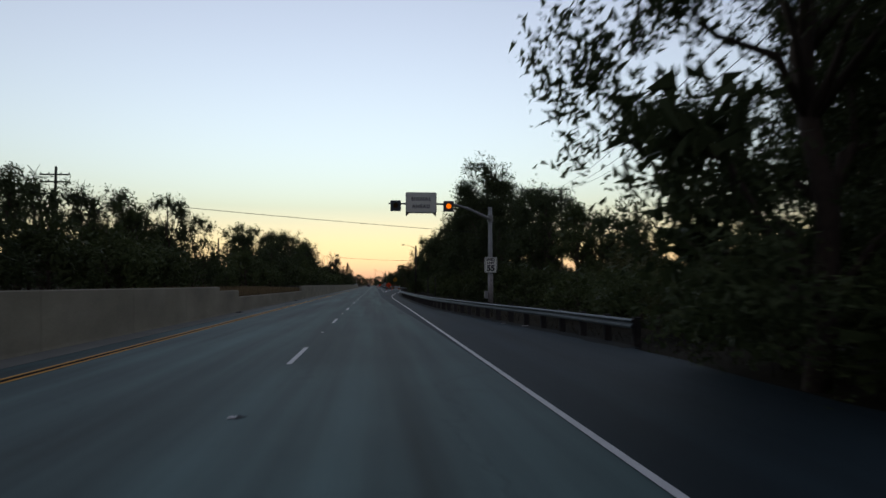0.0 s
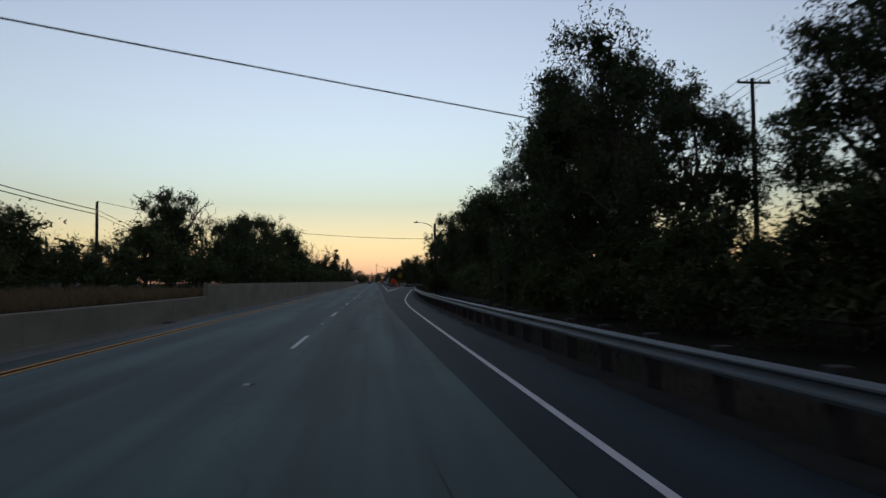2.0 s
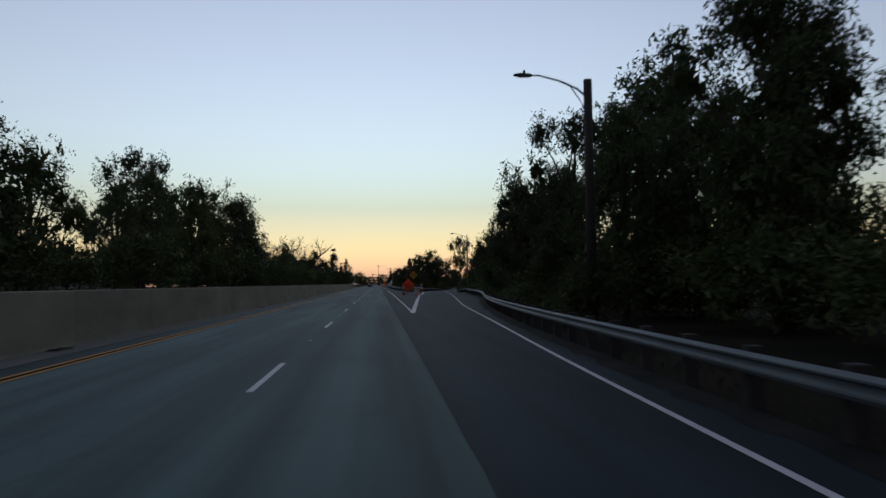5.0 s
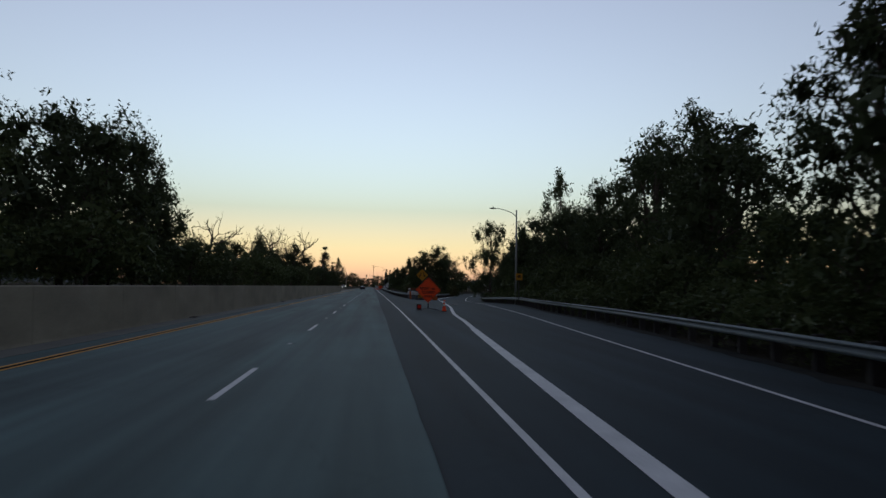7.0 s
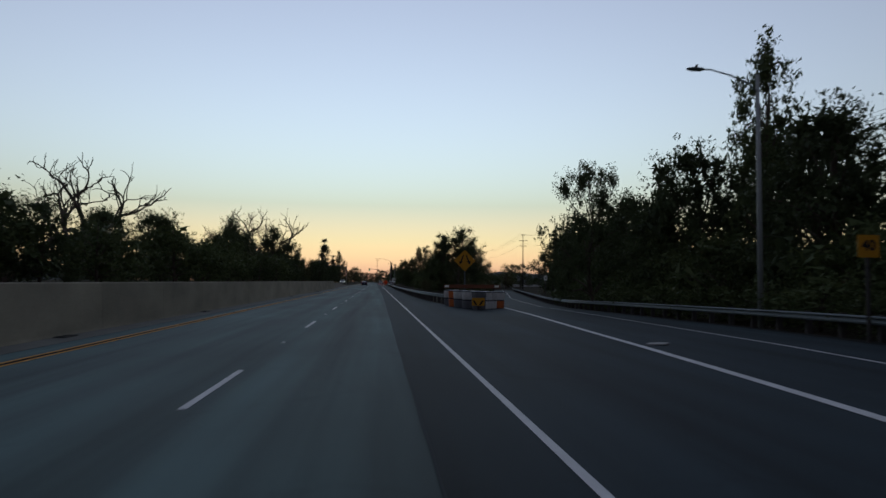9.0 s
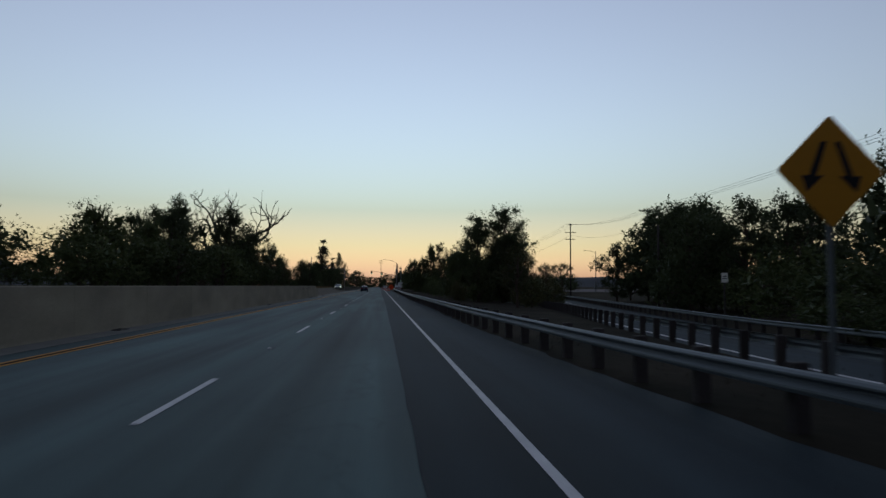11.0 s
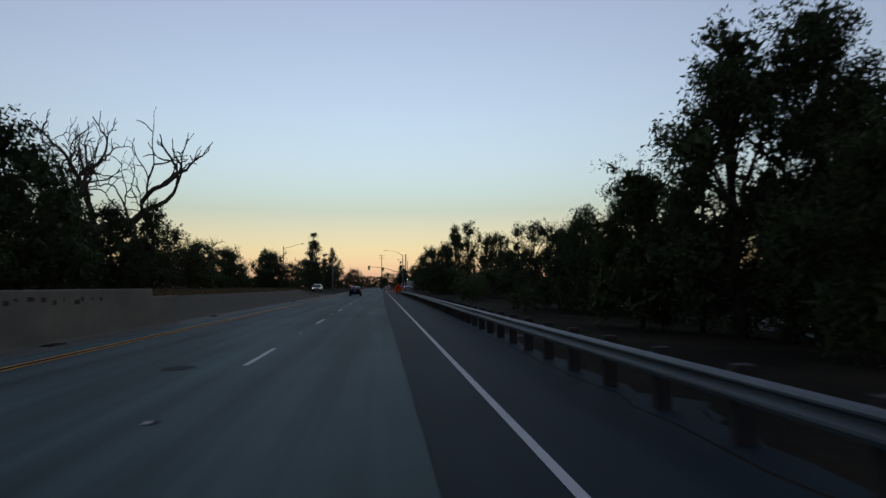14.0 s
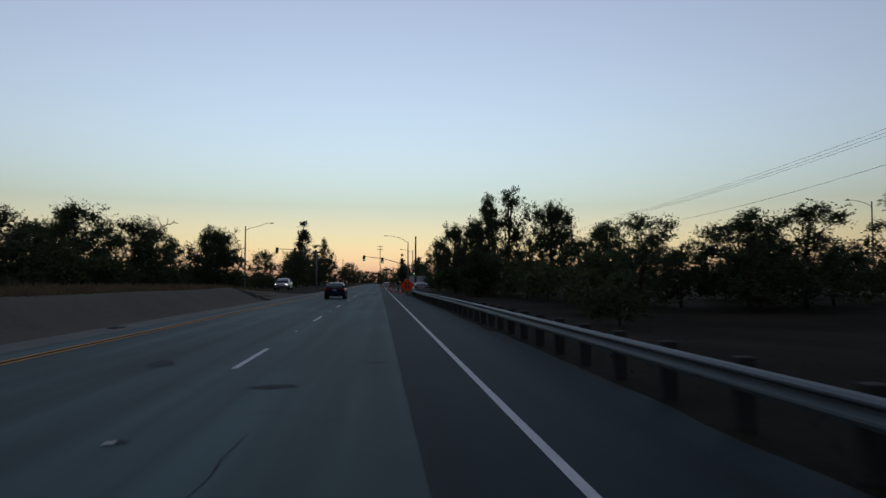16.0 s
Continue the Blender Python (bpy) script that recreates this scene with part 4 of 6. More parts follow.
    ("round", -20, 240, 6.5, 1.0), ("bush", -15, 252, 5, 0.9), ("round2", -22, 262, 8.4, 0.9), ("dead2", -43.5, 288, 19.5, 0.75), ("dead", -36.5, 256, 13, 0.8), ("round", -27, 274, 9.6, 0.9), ("round2", -21, 285, 7.4, 0.9), ("round", -29, 262, 8.6, 1.0), ("round", -33, 250, 9, 0.9),
    ("oak", -21, 306.5, 9.3, 0.9), ("round", -27, 312, 9.6, 0.9), ("round2", -20, 296, 7.0, 0.9), ("oak", -19.5, 329, 12.0, 1.0), ("oak", -27.5, 321, 11.0, 1.05), ("round", -17.5, 334, 8.8, 0.95), ("oak2", -28, 335, 11, 0.8), ("round2", -19, 341, 7.2, 0.8), ("round", -24, 350, 10.5, 1.0), ("oak", -31.5, 345, 15.5, 0.8),
    ("dead", -25.6, 374, 18.3, 0.66), ("dead2", -31.5, 375, 21.0, 0.7), ("dead", -37, 378, 20.0, 0.7), ("round", -23, 361, 8.6, 1.2), ("oak", -17.5, 356, 8.0, 0.95), ("bush2", -17, 366, 5.0, 0.9), ("round2", -27, 381, 7.4, 0.9),
    ("round", -27, 408, 8.6, 1.25), ("oak", -31, 398, 8.6, 1.2), ("round", -25.5, 419, 8.6, 1.1), ("oak2", -33, 420, 8.8, 1.0), ("round", -26, 428, 8.8, 0.9), ("oak", -21, 436, 9.4, 0.8), ("round", -18.0, 428, 8.4, 0.9), ("round", -22, 446, 9.5, 1.0), ("light", -36, 440, 10.5, 0.9), ("oak2", -42, 430, 9.5, 1.1), ("round", -50, 450, 11, 1.1), ("dead2", -63, 482, 14.5, 0.8), ("round", -60, 440, 9, 1.2), ("round", -70, 425, 9, 1.3), ("dead2", -48, 498, 16.0, 0.9), ("oak", -36, 470, 10, 1.0),
    ("round", -24, 500, 9, 1.0), ("round", -20, 530, 9.5, 1.0), ("oak", -24, 560, 10, 1.0), ("round", -20, 600, 11, 1.1), ("round", -26, 640, 12, 1.2),
    ("conifer", -35.4, 690, 32.3, 1.25), ("conifer", -29, 684, 20, 1.3), ("round", -36, 676, 17, 1.2), ("oak", -24.5, 679, 23.3, 0.5), ("round", -23, 700, 14, 1.2), ("round", -15, 740, 13, 1.2), ("round", -42, 700, 18, 1.1),
    # the far end of the road
    ("round", 20, 620, 9, 1.2), ("round", 16, 700, 11, 1.2), ("conifer", 12.5, 640, 14, 0.8), ("conifer", 20.2, 830, 17.6, 1.1), ("round", 8, 820, 12, 1.4), ("round", -6, 850, 10, 1.6), ("round", 18, 800, 12, 1.6), ("round", -12, 830, 10, 1.6), ("round", 30, 780, 14, 1.5), ("round", 2, 880, 10, 2.0), ("oak", -20, 800, 12, 1.5),
]
for y in range(-14, 120, 7):
    PLANTS.append(("bush", 12.5 + 2.0 * math.sin(y * 0.9) + max(0, (y - 95) * 0.06), y, 3.3 + 0.7 * math.sin(y * 1.7), 1.25))
for y in range(54, 108, 6):
    PLANTS.append(("bush", -25.5 + 2.2 * math.sin(y * 1.1), y, 3.9 + 0.6 * math.sin(y * 1.7), 1.25))
for y in range(34, 88, 8):
    PLANTS.append(("bush", 20 + 2.5 * math.sin(y * 0.7), y, 2.7 + 0.5 * math.sin(y * 1.3), 1.3))
for y in range(120, 240, 8):
    PLANTS.append(("bush", 14.5 + (y - 120) * 0.085 + 1.2 * math.sin(y), y, 4.6 + 1.0 * math.sin(y * 1.3), 1.0))
for x, y in smooth_line(RAIL_OUTER, 5.0)[36:64]:
    PLANTS.append(("bush", x + 2.3 + 0.5 * math.sin(y), y, 1.9 + 0.4 * math.sin(y * 1.3), 1.5))
for y in range(240, 300, 8):
    PLANTS.append(("bush", 24.5 + (y - 240) * 0.24, y, 4.2 + 0.8 * math.sin(y * 1.3), 1.2))
for y in range(6, 60, 7):
    PLANTS.append(("bush", -15 + 1.5 * math.sin(y), y, 3.6 + 0.9 * math.sin(y * 1.9), 1.1))
for y in range(66, 345, 9):
    PLANTS.append(("bush", -17.5 + 1.8 * math.sin(y), y, 5.0 + 1.3 * math.sin(y * 1.9), 1.1))
for y in range(352, 520, 10):
    PLANTS.append(("bush", -25 + 2.0 * math.sin(y), y, 5.0 + 1.2 * math.sin(y * 1.9), 1.2))
for y in range(300, 360, 9):
    PLANTS.append(("bush", 21 + 2.0 * math.sin(y), y, (4.0 if y > 325 else 1.5) + 0.9 * math.sin(y * 1.9), 1.2))
for y in range(40, 420, 13):
    PLANTS.append(("bush", -44 + 3.0 * math.sin(y), y, 4.6 + 1.1 * math.sin(y * 1.9), 1.5))
for y in range(396, 470, 9):
    PLANTS.append(("bush", 16.5 + 2.0 * math.sin(y), y, 4.4 + 0.9 * math.sin(y * 1.9), 1.2))
for x in (26, 35, 44, 53, 80):
    PLANTS.append(("bush", x, 404 + 8 * math.sin(x), 4.2 + 0.9 * math.sin(x * 1.9), 1.3))
for x in range(-80, -24, 10):
    PLANTS.append(("bush", x, 452 + 8 * math.sin(x), 6.0 + 1.2 * math.sin(x * 1.9), 1.3))
for x in range(48, 130, 10):
    PLANTS.append(("bush", x, 150 + 6 * math.sin(x), 6.0 + 1.2 * math.sin(x * 1.9), 1.4))


def detail_of(x, y, h):
    if y > 445 or x > 40 or x < -36:
        return "far"
    if h > 7 and (0 < x < 17 and y < 5 or 12 < x < 18 and 36 < y < 80):
        return "close"
    return "near" if 0 < x < 20 and h > 5 or 0 < x < 15 and y < 125 else "middle"


planted = {}
for form, x, y, h, w in PLANTS:
    key = (form, detail_of(x, y, h))
    h += ramp_drop(x, y)
    s = h / 10.0
    m = pose(x, y, ground_height(x, y) - 0.02, 0, 0, (x * 37 + y * 53) % 360) @ Matrix.Diagonal((s * w, s * w, s, 1))
    if key in planted:
        copy_thing(kind_of(*key), m)
    else:
        planted[key] = (kind_of(*key), m)
for t, m in planted.values():
    t.matrix_basis = m


# ---- tall sided building far behind the hedge, a bare pole before it ----
tower = root("office_building", 77.3, 95.0, 0, -100.0)
tagged(tower, "tall beige building with horizontal siding bands and white pillars", "building")
part("wall", box(0.12, 46.0, 0.1, 20.0, 6.2, 28.6), SIDING, tower)
part("lower_wall", box(1.6, 45.0, 1.8, 18.0, -0.3, 6.2), SLATE, tower, "dark recessed ground storey")
band = part("siding_board", box(0.0, 46.05, 0.0, 0.14, 0, 1.42, 0.03), SIDING, tower)
band.matrix_basis = pose(0, 0, 6.25)
end = part("siding_board", box(-0.02, 0.12, 0.14, 20.0, 0, 1.42, 0.03), SIDING, tower)
end.matrix_basis = pose(0, 0, 6.25)
for k in range(15):
    z = 6.25 + 1.487 * k
    if k:
        share("siding_board", band.data, tower, pose(0, 0, z))
        share("siding_board", end.data, tower, pose(0, 0, z))
    part("joint_trim", box(-0.35, 46.1, -0.14, 0.02, z - 0.09, z + 0.02, 0.02), SLATE, tower)
part("cap", box(-0.4, 46.3, -0.3, 20.2, 28.5, 28.95, 0.05), SLATE, tower, "dark roof edge")
for k in range(8):
    part("pillar", box(3.4 + 5.8 * k, 5.0 + 5.8 * k, 0.1, 1.2, -0.3, 6.2, 0.04), PALE_PAINT, tower, "white square pillar")
bare = root("utility_pole", 20.3, 20.5, 0)
tagged(bare, "bare dark pole with a short bracket near its top", "utility pole")
part("pole", tube([(0.1, 0, -0.3), (0, 0, 4.0), (-0.04, 0, 7.55)], [0.17, 0.14, 0.115], 12), POLE_WOOD, bare, smooth=True)
part("bracket", tube([(-0.1, 0, 7.2), (-0.32, 0, 7.08), (-0.5, 0, 6.98), (-0.62, 0, 7.0)], [0.02, 0.02, 0.018, 0.015], 6), DARK_METAL, bare)
part("junction_box", box(-0.22, -0.12, -0.08, 0.08, 6.95, 7.5, 0.02), DARK_METAL, bare)

# ---- overhead sign mast ----
MX, MY = 8.64, 26.4
mast = root("mast_arm_sign", MX, MY, 0)
tagged(mast, "grey mast arm holding a white overhead sign and two flashers", "sign gantry")
part("pole", tube([(0, 0, -0.1), (0, 0, 2.2), (0, 0, 6.15)], [0.15, 0.14, 0.11], 14), POLE_STEEL, mast, smooth=True)
part("pole_sleeve", tube([(0, 0, 0.02), (0, 0, 2.15)], [0.158, 0.15], 14), PALE_PAINT, mast, "pale scuffed lower part with scrawled marks", smooth=True)
for k in (0, 1, 4, 6, 7):
    z = 0.35 + 0.2 * k + 0.05 * (k % 2)
    m_ob = part("scrawl", box(-0.045 + 0.03 * (k % 3), 0.01 + 0.02 * (k % 2), -0.162, -0.15, z, z + 0.03 + 0.02 * (k % 3)), SIGN_BACK, mast)
part("clamp", tube([(0, 0, 5.35), (0, 0, 5.75)], [0.17, 0.17], 12), POLE_STEEL, mast)
part("pole_cap", tube([(0, 0, 6.13), (0, 0, 6.2), (0, 0, 6.25)], [0.13, 0.12, 0.03], 12), POLE_STEEL, mast)
part("arm", tube([(0, -0.1, 5.5), (-0.5, -0.1, 5.72), (-1.3, -0.1, 6.1), (-2.1, -0.1, 6.33), (-3.2, -0.1, 6.38), (-6.1, -0.1, 6.38)],
                 [0.095, 0.09, 0.08, 0.07, 0.06, 0.05], 10), POLE_STEEL, mast, smooth=True)
part("service_box", box(-0.36, -0.17, -0.12, 0.12, 0.75, 1.2, 0.01), POLE_STEEL, mast)
panel = part("sign_panel", prism(rounded(1.78, 1.16, 0.06, -4.17, 6.44), -0.24, -0.2), SIGN_WHITE, mast, "faded white sign panel")
part("panel_frame", prism(rounded(1.84, 1.22, 0.07, -4.17, 6.44), -0.195, -0.16), DARK_METAL, mast)
words("lettering", "SIGNAL", 0.3, SIGN_BACK, panel, pose(-4.17, -0.245, 6.64, 90, 0, 0), "", 0.022, 1.22)
words("lettering", "AHEAD", 0.3, SIGN_BACK, panel, pose(-4.17, -0.245, 6.2, 90, 0, 0), "", 0.022, 1.16)
for x, k in ((-5.06, 1), (-3.3, -1)):
    part("bracket", prism([(x, 5.86), (x + 0.24 * k, 5.86), (x + 0.04 * k, 5.66), (x, 5.6)][::k], -0.2, -0.16), DARK_METAL, mast)
    part("bracket", box(x - 0.02, x + 0.02, -0.2, -0.06, 5.68, 5.9, 0.005), DARK_METAL, mast)
part("lower_rail", box(-5.06, -3.28, -0.2, -0.16, 5.8, 5.84, 0.005), DARK_METAL, mast)
for x, lens in ((-5.68, AMBER_OFF), (-2.54, AMBER)):
    f = part("flasher", box(x - 0.31, x + 0.31, -0.3, -0.14, 5.92, 6.55, 0.03), SLATE, mast, "slate grey flasher housing")
    part("lens", prism([(x + 0.15 * math.cos(a), 6.235 + 0.15 * math.sin(a)) for a in [2 * math.pi * k / 24 for k in range(24)]], -0.335, -0.3),
         lens, f, "lit amber lens" if lens is AMBER else "dark unlit lens")
    bm = bmesh.new()
    ring = [(0.18 * math.cos(a), 0.18 * math.sin(a)) for a in [math.pi * k / 12 for k in range(-2, 15)]]
    a_ = [bm.verts.new((x + p, -0.3, 6.235 + q)) for p, q in ring]
    b_ = [bm.verts.new((x + p, -0.5 if q > 0 else -0.4, 6.235 + q)) for p, q in ring]
    c_ = [bm.verts.new((x + p * 1.06, -0.3, 6.235 + q * 1.06)) for p, q in ring]
    d_ = [bm.verts.new((x + p * 1.06, -0.5 if q > 0 else -0.4, 6.235 + q * 1.06)) for p, q in ring]
    for i in range(len(ring) - 1):
        for u, v in ((a_, b_), (d_, c_), (b_, d_)):
            bm.faces.new((u[i], u[i + 1], v[i + 1], v[i]))
    part("visor", bm, SLATE, f)

speed = root("speed_limit_sign", 8.63, MY - 0.17, 2.75)
tagged(speed, "white speed limit sign bolted to the grey mast", "road sign")
sp = part("panel", prism(rounded(0.76, 0.92, 0.05), -0.02, 0.0), SIGN_WHITE, speed, "white sign panel")
for w, h, x, z in ((0.70, 0.014, 0, 0.43), (0.70, 0.014, 0, -0.43), (0.014, 0.86, 0.343, 0), (0.014, 0.86, -0.343, 0)):
    part("border", box(x - w / 2, x + w / 2, -0.024, -0.02, z - h / 2, z + h / 2), SIGN_BACK, speed)
words("lettering", "SPEED", 0.19, SIGN_BACK, sp, pose(0, -0.022, 0.31, 90))
words("lettering", "LIMIT", 0.19, SIGN_BACK, sp, pose(0, -0.022, 0.11, 90))
words("lettering", "55", 0.46, SIGN_BACK, sp, pose(0, -0.022, -0.21, 90), "", 0.045)
for z in (0.3, -0.3):
    part("strap", box(-0.17, 0.0, 0.0, 0.03, z - 0.02, z + 0.02, 0.004), GALV, speed)


# ---- lamp posts and poles ----
def lamp_post(x, y, top, reach, label, wood=False, arm_rise=0.25, z0=0.0, r=0.1):
    t = root("street_lamp", x, y, z0)
    tagged(t, label, "street lamp", group="street lamps")
    part("pole", tube([(0, 0, -0.2), (0, 0, top * 0.5), (0, 0, top)], [r * 1.35, r * 1.15, r * (1.1 if wood else 0.8)], 12),
         POLE_WOOD if wood else POLE_STEEL, t, smooth=True)
    s = 1 if reach > 0 else -1
    q = abs(reach)
    z = top - 0.45
    part("arm", tube([(0, 0, z - 0.25), (s * q * 0.15, 0, z + 0.1), (s * q * 0.4, 0, z + 0.38), (s * q * 0.7, 0, z + 0.5 + arm_rise * 0.3), (s * q * 0.82, 0, z + 0.5 + arm_rise * 0.3)],
                     [0.04, 0.038, 0.035, 0.03, 0.03], 8), GALV, t, smooth=True)
    if wood:
        part("brace", tube([(0, 0, z - 0.9), (s * q * 0.12, 0, z - 0.3), (s * q * 0.26, 0, z + 0.22)], 0.02, 6), GALV, t)
    zz = z + 0.5 + arm_rise * 0.3
    bm = bmesh.new()
    prof = [(0.0, 0.05), (0.15, 0.09), (0.4, 0.10), (0.62, 0.07), (0.7, 0.03)]
    rings = [[bm.verts.new((s * (q * 0.8 + d), w * 1.6 * math.cos(a), zz + w * 0.8 * math.sin(a))) for a in [2 * math.pi * k / 10 for k in range(10)]] for d, w in prof]
    for a, b in zip(rings, rings[1:]):
        for k in range(10):
            bm.faces.new((a[k], a[(k + 1) % 10], b[(k + 1) % 10], b[k]))
    bm.faces.new(rings[0])
    bm.faces.new(rings[-1])
    bmesh.ops.recalc_face_normals(bm, faces=bm.faces)
    head = part("lamp_head", bm, GALV, t, "grey cobra-head lamp, unlit", smooth=True)
    part("photocell", tube([(s * (q * 0.8 + 0.3), 0, zz + 0.07), (s * (q * 0.8 + 0.3), 0, zz + 0.17)], 0.05, 8), DARK_METAL, head)
    return t


lamp_post(9.66, 116.5, 9.0, -2.6, "street lamp on a weathered timber pole with a curved arm", wood=True, r=0.14)
lamp_post(17.0, 206.5, 9.7, -2.7, "tall grey steel street lamp with a curved arm", r=0.085)
lamp_post(-20.6, 459.8, 11.2, 5.2, "tall grey steel street lamp with a long arm", arm_rise=1.6, r=0.12)
lamp_post(64.9, 420.0, 11.9, -3.6, "distant steel street lamp with a short arm")
lamp_post(11.4, 520.0, 10.0, -3.4, "distant grey street lamp beside the road")


def utility_pole(x, y, top, label, arms=((0.25, 2.2),), turn=0.0, r=0.14, z0=0.0):
    t = root("utility_pole", x, y, z0, turn)
    tagged(t, label, "utility pole", group="utility poles")
    part("pole", tube([(0, 0, -1.3), (0, 0, top * 0.5), (0, 0, top)], [r * 1.2, r, r * 0.75], 10), POLE_WOOD, t, smooth=True)
    for d, w in arms:
        z = top - d
        a = part("crossarm", box(-w / 2, w / 2, -r - 0.08, -r + 0.04, z - 0.06, z + 0.06, 0.008), POLE_WOOD, t)
        for u in (-0.46, -0.2, 0.2, 0.46):
            part("insulator", tube([(u * w, -r - 0.02, z + 0.05), (u * w, -r - 0.02, z + 0.11), (u * w, -r - 0.02, z + 0.17), (u * w, -r - 0.02, z + 0.2)],
                                   [0.02, 0.05, 0.05, 0.02], 8), DARK_METAL, a)
    return t


utility_pole(-20.0, 84.2, 7.2, "leaning timber utility pole in dry grass", arms=(), z0=0.85, r=0.13)
utility_pole(-24.5, 45.0, 10.6, "timber utility pole with crossarms among trees", arms=((0.7, 2.4), (1.3, 2.4)), z0=0.8)
utility_pole(35.8, 157.4, 15.4, "tall timber utility pole with a crossarm", arms=((0.3, 2.6),))
utility_pole(24.0, 65.5, 13.2, "timber utility pole behind the trees", arms=((0.3, 2.0),))
utility_pole(9.8, -5.0, 7.6, "timber utility pole hidden in the trees", arms=((0.3, 1.6),))
utility_pole(40.5, 245.0, 14.8, "tall timber utility pole behind the trees", arms=((0.3, 2.6),))
utility_pole(46.8, 336.0, 14.5, "timber utility pole with a wide insulated crossarm", arms=((0.3, 3.2),))
utility_pole(43.1, 369.3, 15.0, "timber utility pole with three crossarms", arms=((0.3, 1.0), (1.9, 2.4), (3.4, 2.0)))
utility_pole(34.5, 450.5, 12.3, "timber utility pole above far trees", arms=((1.2, 1.4),))
utility_pole(33.3, 299.5, 8.4, "plain grey timber pole before dark trees", arms=(), r=0.13)
utility_pole(7.9, 440.0, 8.3, "plain timber pole beside the road", arms=())
utility_pole(2.9, 600.0, 15.5, "distant timber utility pole with crossarms", arms=((0.5, 2.4), (1.6, 2.4)))
utility_pole(-11.1, 600.0, 10.0, "distant plain timber pole", arms=())
utility_pole(25.3, 340.0, 8.6, "timber pole behind bushes", arms=((0.4, 1.2),))


def wire(a, b, sag, r=0.014, label="thin black overhead cable", n=14):
    a, b = Vector(a), Vector(b)
    pts = []
    for i in range(n + 1):
        u = i / n
        p = a.lerp(b, u)
        p.z -= sag * 4 * u * (1 - u)
        pts.append(p)
    bm = tube(pts, r, 5)
    ob = link_mesh("overhead_cable", bm, WIRE)
    tagged(ob, label, "cable", group="overhead cables")
    return ob


wire((-40, 26.0, 9.09), (24, 58.0, 6.43), 0.47, 0.022, "thick black cable slung across the road")
wire((-20, 84.2, 8.1), (34, 86, 8.3), 3.16, 0.018, "black cable slung across the road", 24)
wire((-24.5, 45, 10.5), (-40, 26.0, 9.09), 0.2, 0.018)
for dz in (0.0, 0.35):
    wire((-24.5, 45, 10.1 - dz), (-20, 84.2, 6.9 - dz + 0.5), 0.5, 0.034, "black cable between timber poles")
    wire((-20, 84.2, 6.9 - dz + 0.5), (-21, 130, 6.6 - dz), 0.8, 0.02, "black cable between timber poles")
LINE = [(9.8, -5.0, 7.4), (24.0, 65.5, 13.1), (35.8, 157.4, 15.3), (40.5, 245, 14.7), (46.8, 336.0, 14.3), (43.1, 369.3, 14.9), (44.0, 450, 13.0), (44.0, 560, 13.0)]
for p, q in zip(LINE, LINE[1:]):
    for u in (-0.8, 0.1, 0.9):
        wire((p[0] + u, p[1], p[2]), (q[0] + u, q[1], q[2]), 0.9, 0.014)
    if p[1] > 0:
        wire((p[0], p[1], p[2] - 2.4), (q[0], q[1], q[2] - 2.4), 1.2, 0.016, "thicker black lower cable")
wire((23.9, 70.0, 5.05), (50.5, -12.0, 15.6), 0.0, 0.014, "thin cable rising from the trees")


# ---- road works ----
ORANGE_SIDE = 1.22


rw = root("road_work_sign", 5.92, 182.5, 0)
tagged(rw, "orange diamond roll-up sign on a low black stand", "road sign")
dia = turned(rounded(ORANGE_SIDE, ORANGE_SIDE, 0.05), 45)
dp = part("panel", prism(shifted(dia, 0, 1.36), -0.01, 0.0), SIGN_ORANGE, rw, "fluorescent orange sheet")
words("lettering", "RIGHT", 0.215, SIGN_BACK, dp, pose(-0.24, -0.014, 1.46, 90))
words("lettering", "LANE", 0.13, SIGN_BACK, dp, pose(0.32, -0.014, 1.44, 90))
words("lettering", "CLOSED", 0.235, SIGN_BACK, dp, pose(0, -0.014, 1.2, 90))
words("lettering", "AHEAD", 0.17, SIGN_BACK, dp, pose(0, -0.014, 0.94, 90))
for k in range(4):
    a = radians(45 + 90 * k)
    strip = part("border", box(-0.565, 0.565, -0.013, -0.0105, 0.555, 0.572), SIGN_BACK, rw)
    strip.matrix_basis = pose(0, 0, 1.36) @ pose(0, 0, 0, 0, 45 + 90 * k, 0)
part("seam_batten", box(-0.82, 0.82, 0.002, 0.014, 1.35, 1.37), DARK_METAL, rw)
part("spine", box(-0.015, 0.015, 0.002, 0.03, 0.4, 2.45), DARK_METAL, rw)
part("flag_staff", tube([(0.01, 0.02, 2.2), (0.03, 0.02, 2.5)], 0.012, 6), DARK_METAL, rw)
part("stand_box", box(-0.035, 0.035, -0.04, 0.05, 0.12, 0.48, 0.01), DARK_METAL, rw, "black spring stand")
for x, y in ((-0.75, -0.3), (0.75, -0.35), (-0.6, 0.5), (0.6, 0.5)):
    part("leg", tube([(0, 0, 0.16), (x * 0.5, y * 0.5, 0.1), (x, y, 0.015)], 0.016, 6), DARK_METAL, rw)
for u in (-0.865, 0.865):
    part("corner_pocket", box(u - 0.035, u + 0.035, -0.016, 0.02, 1.31, 1.41, 0.005), DARK_METAL, rw)

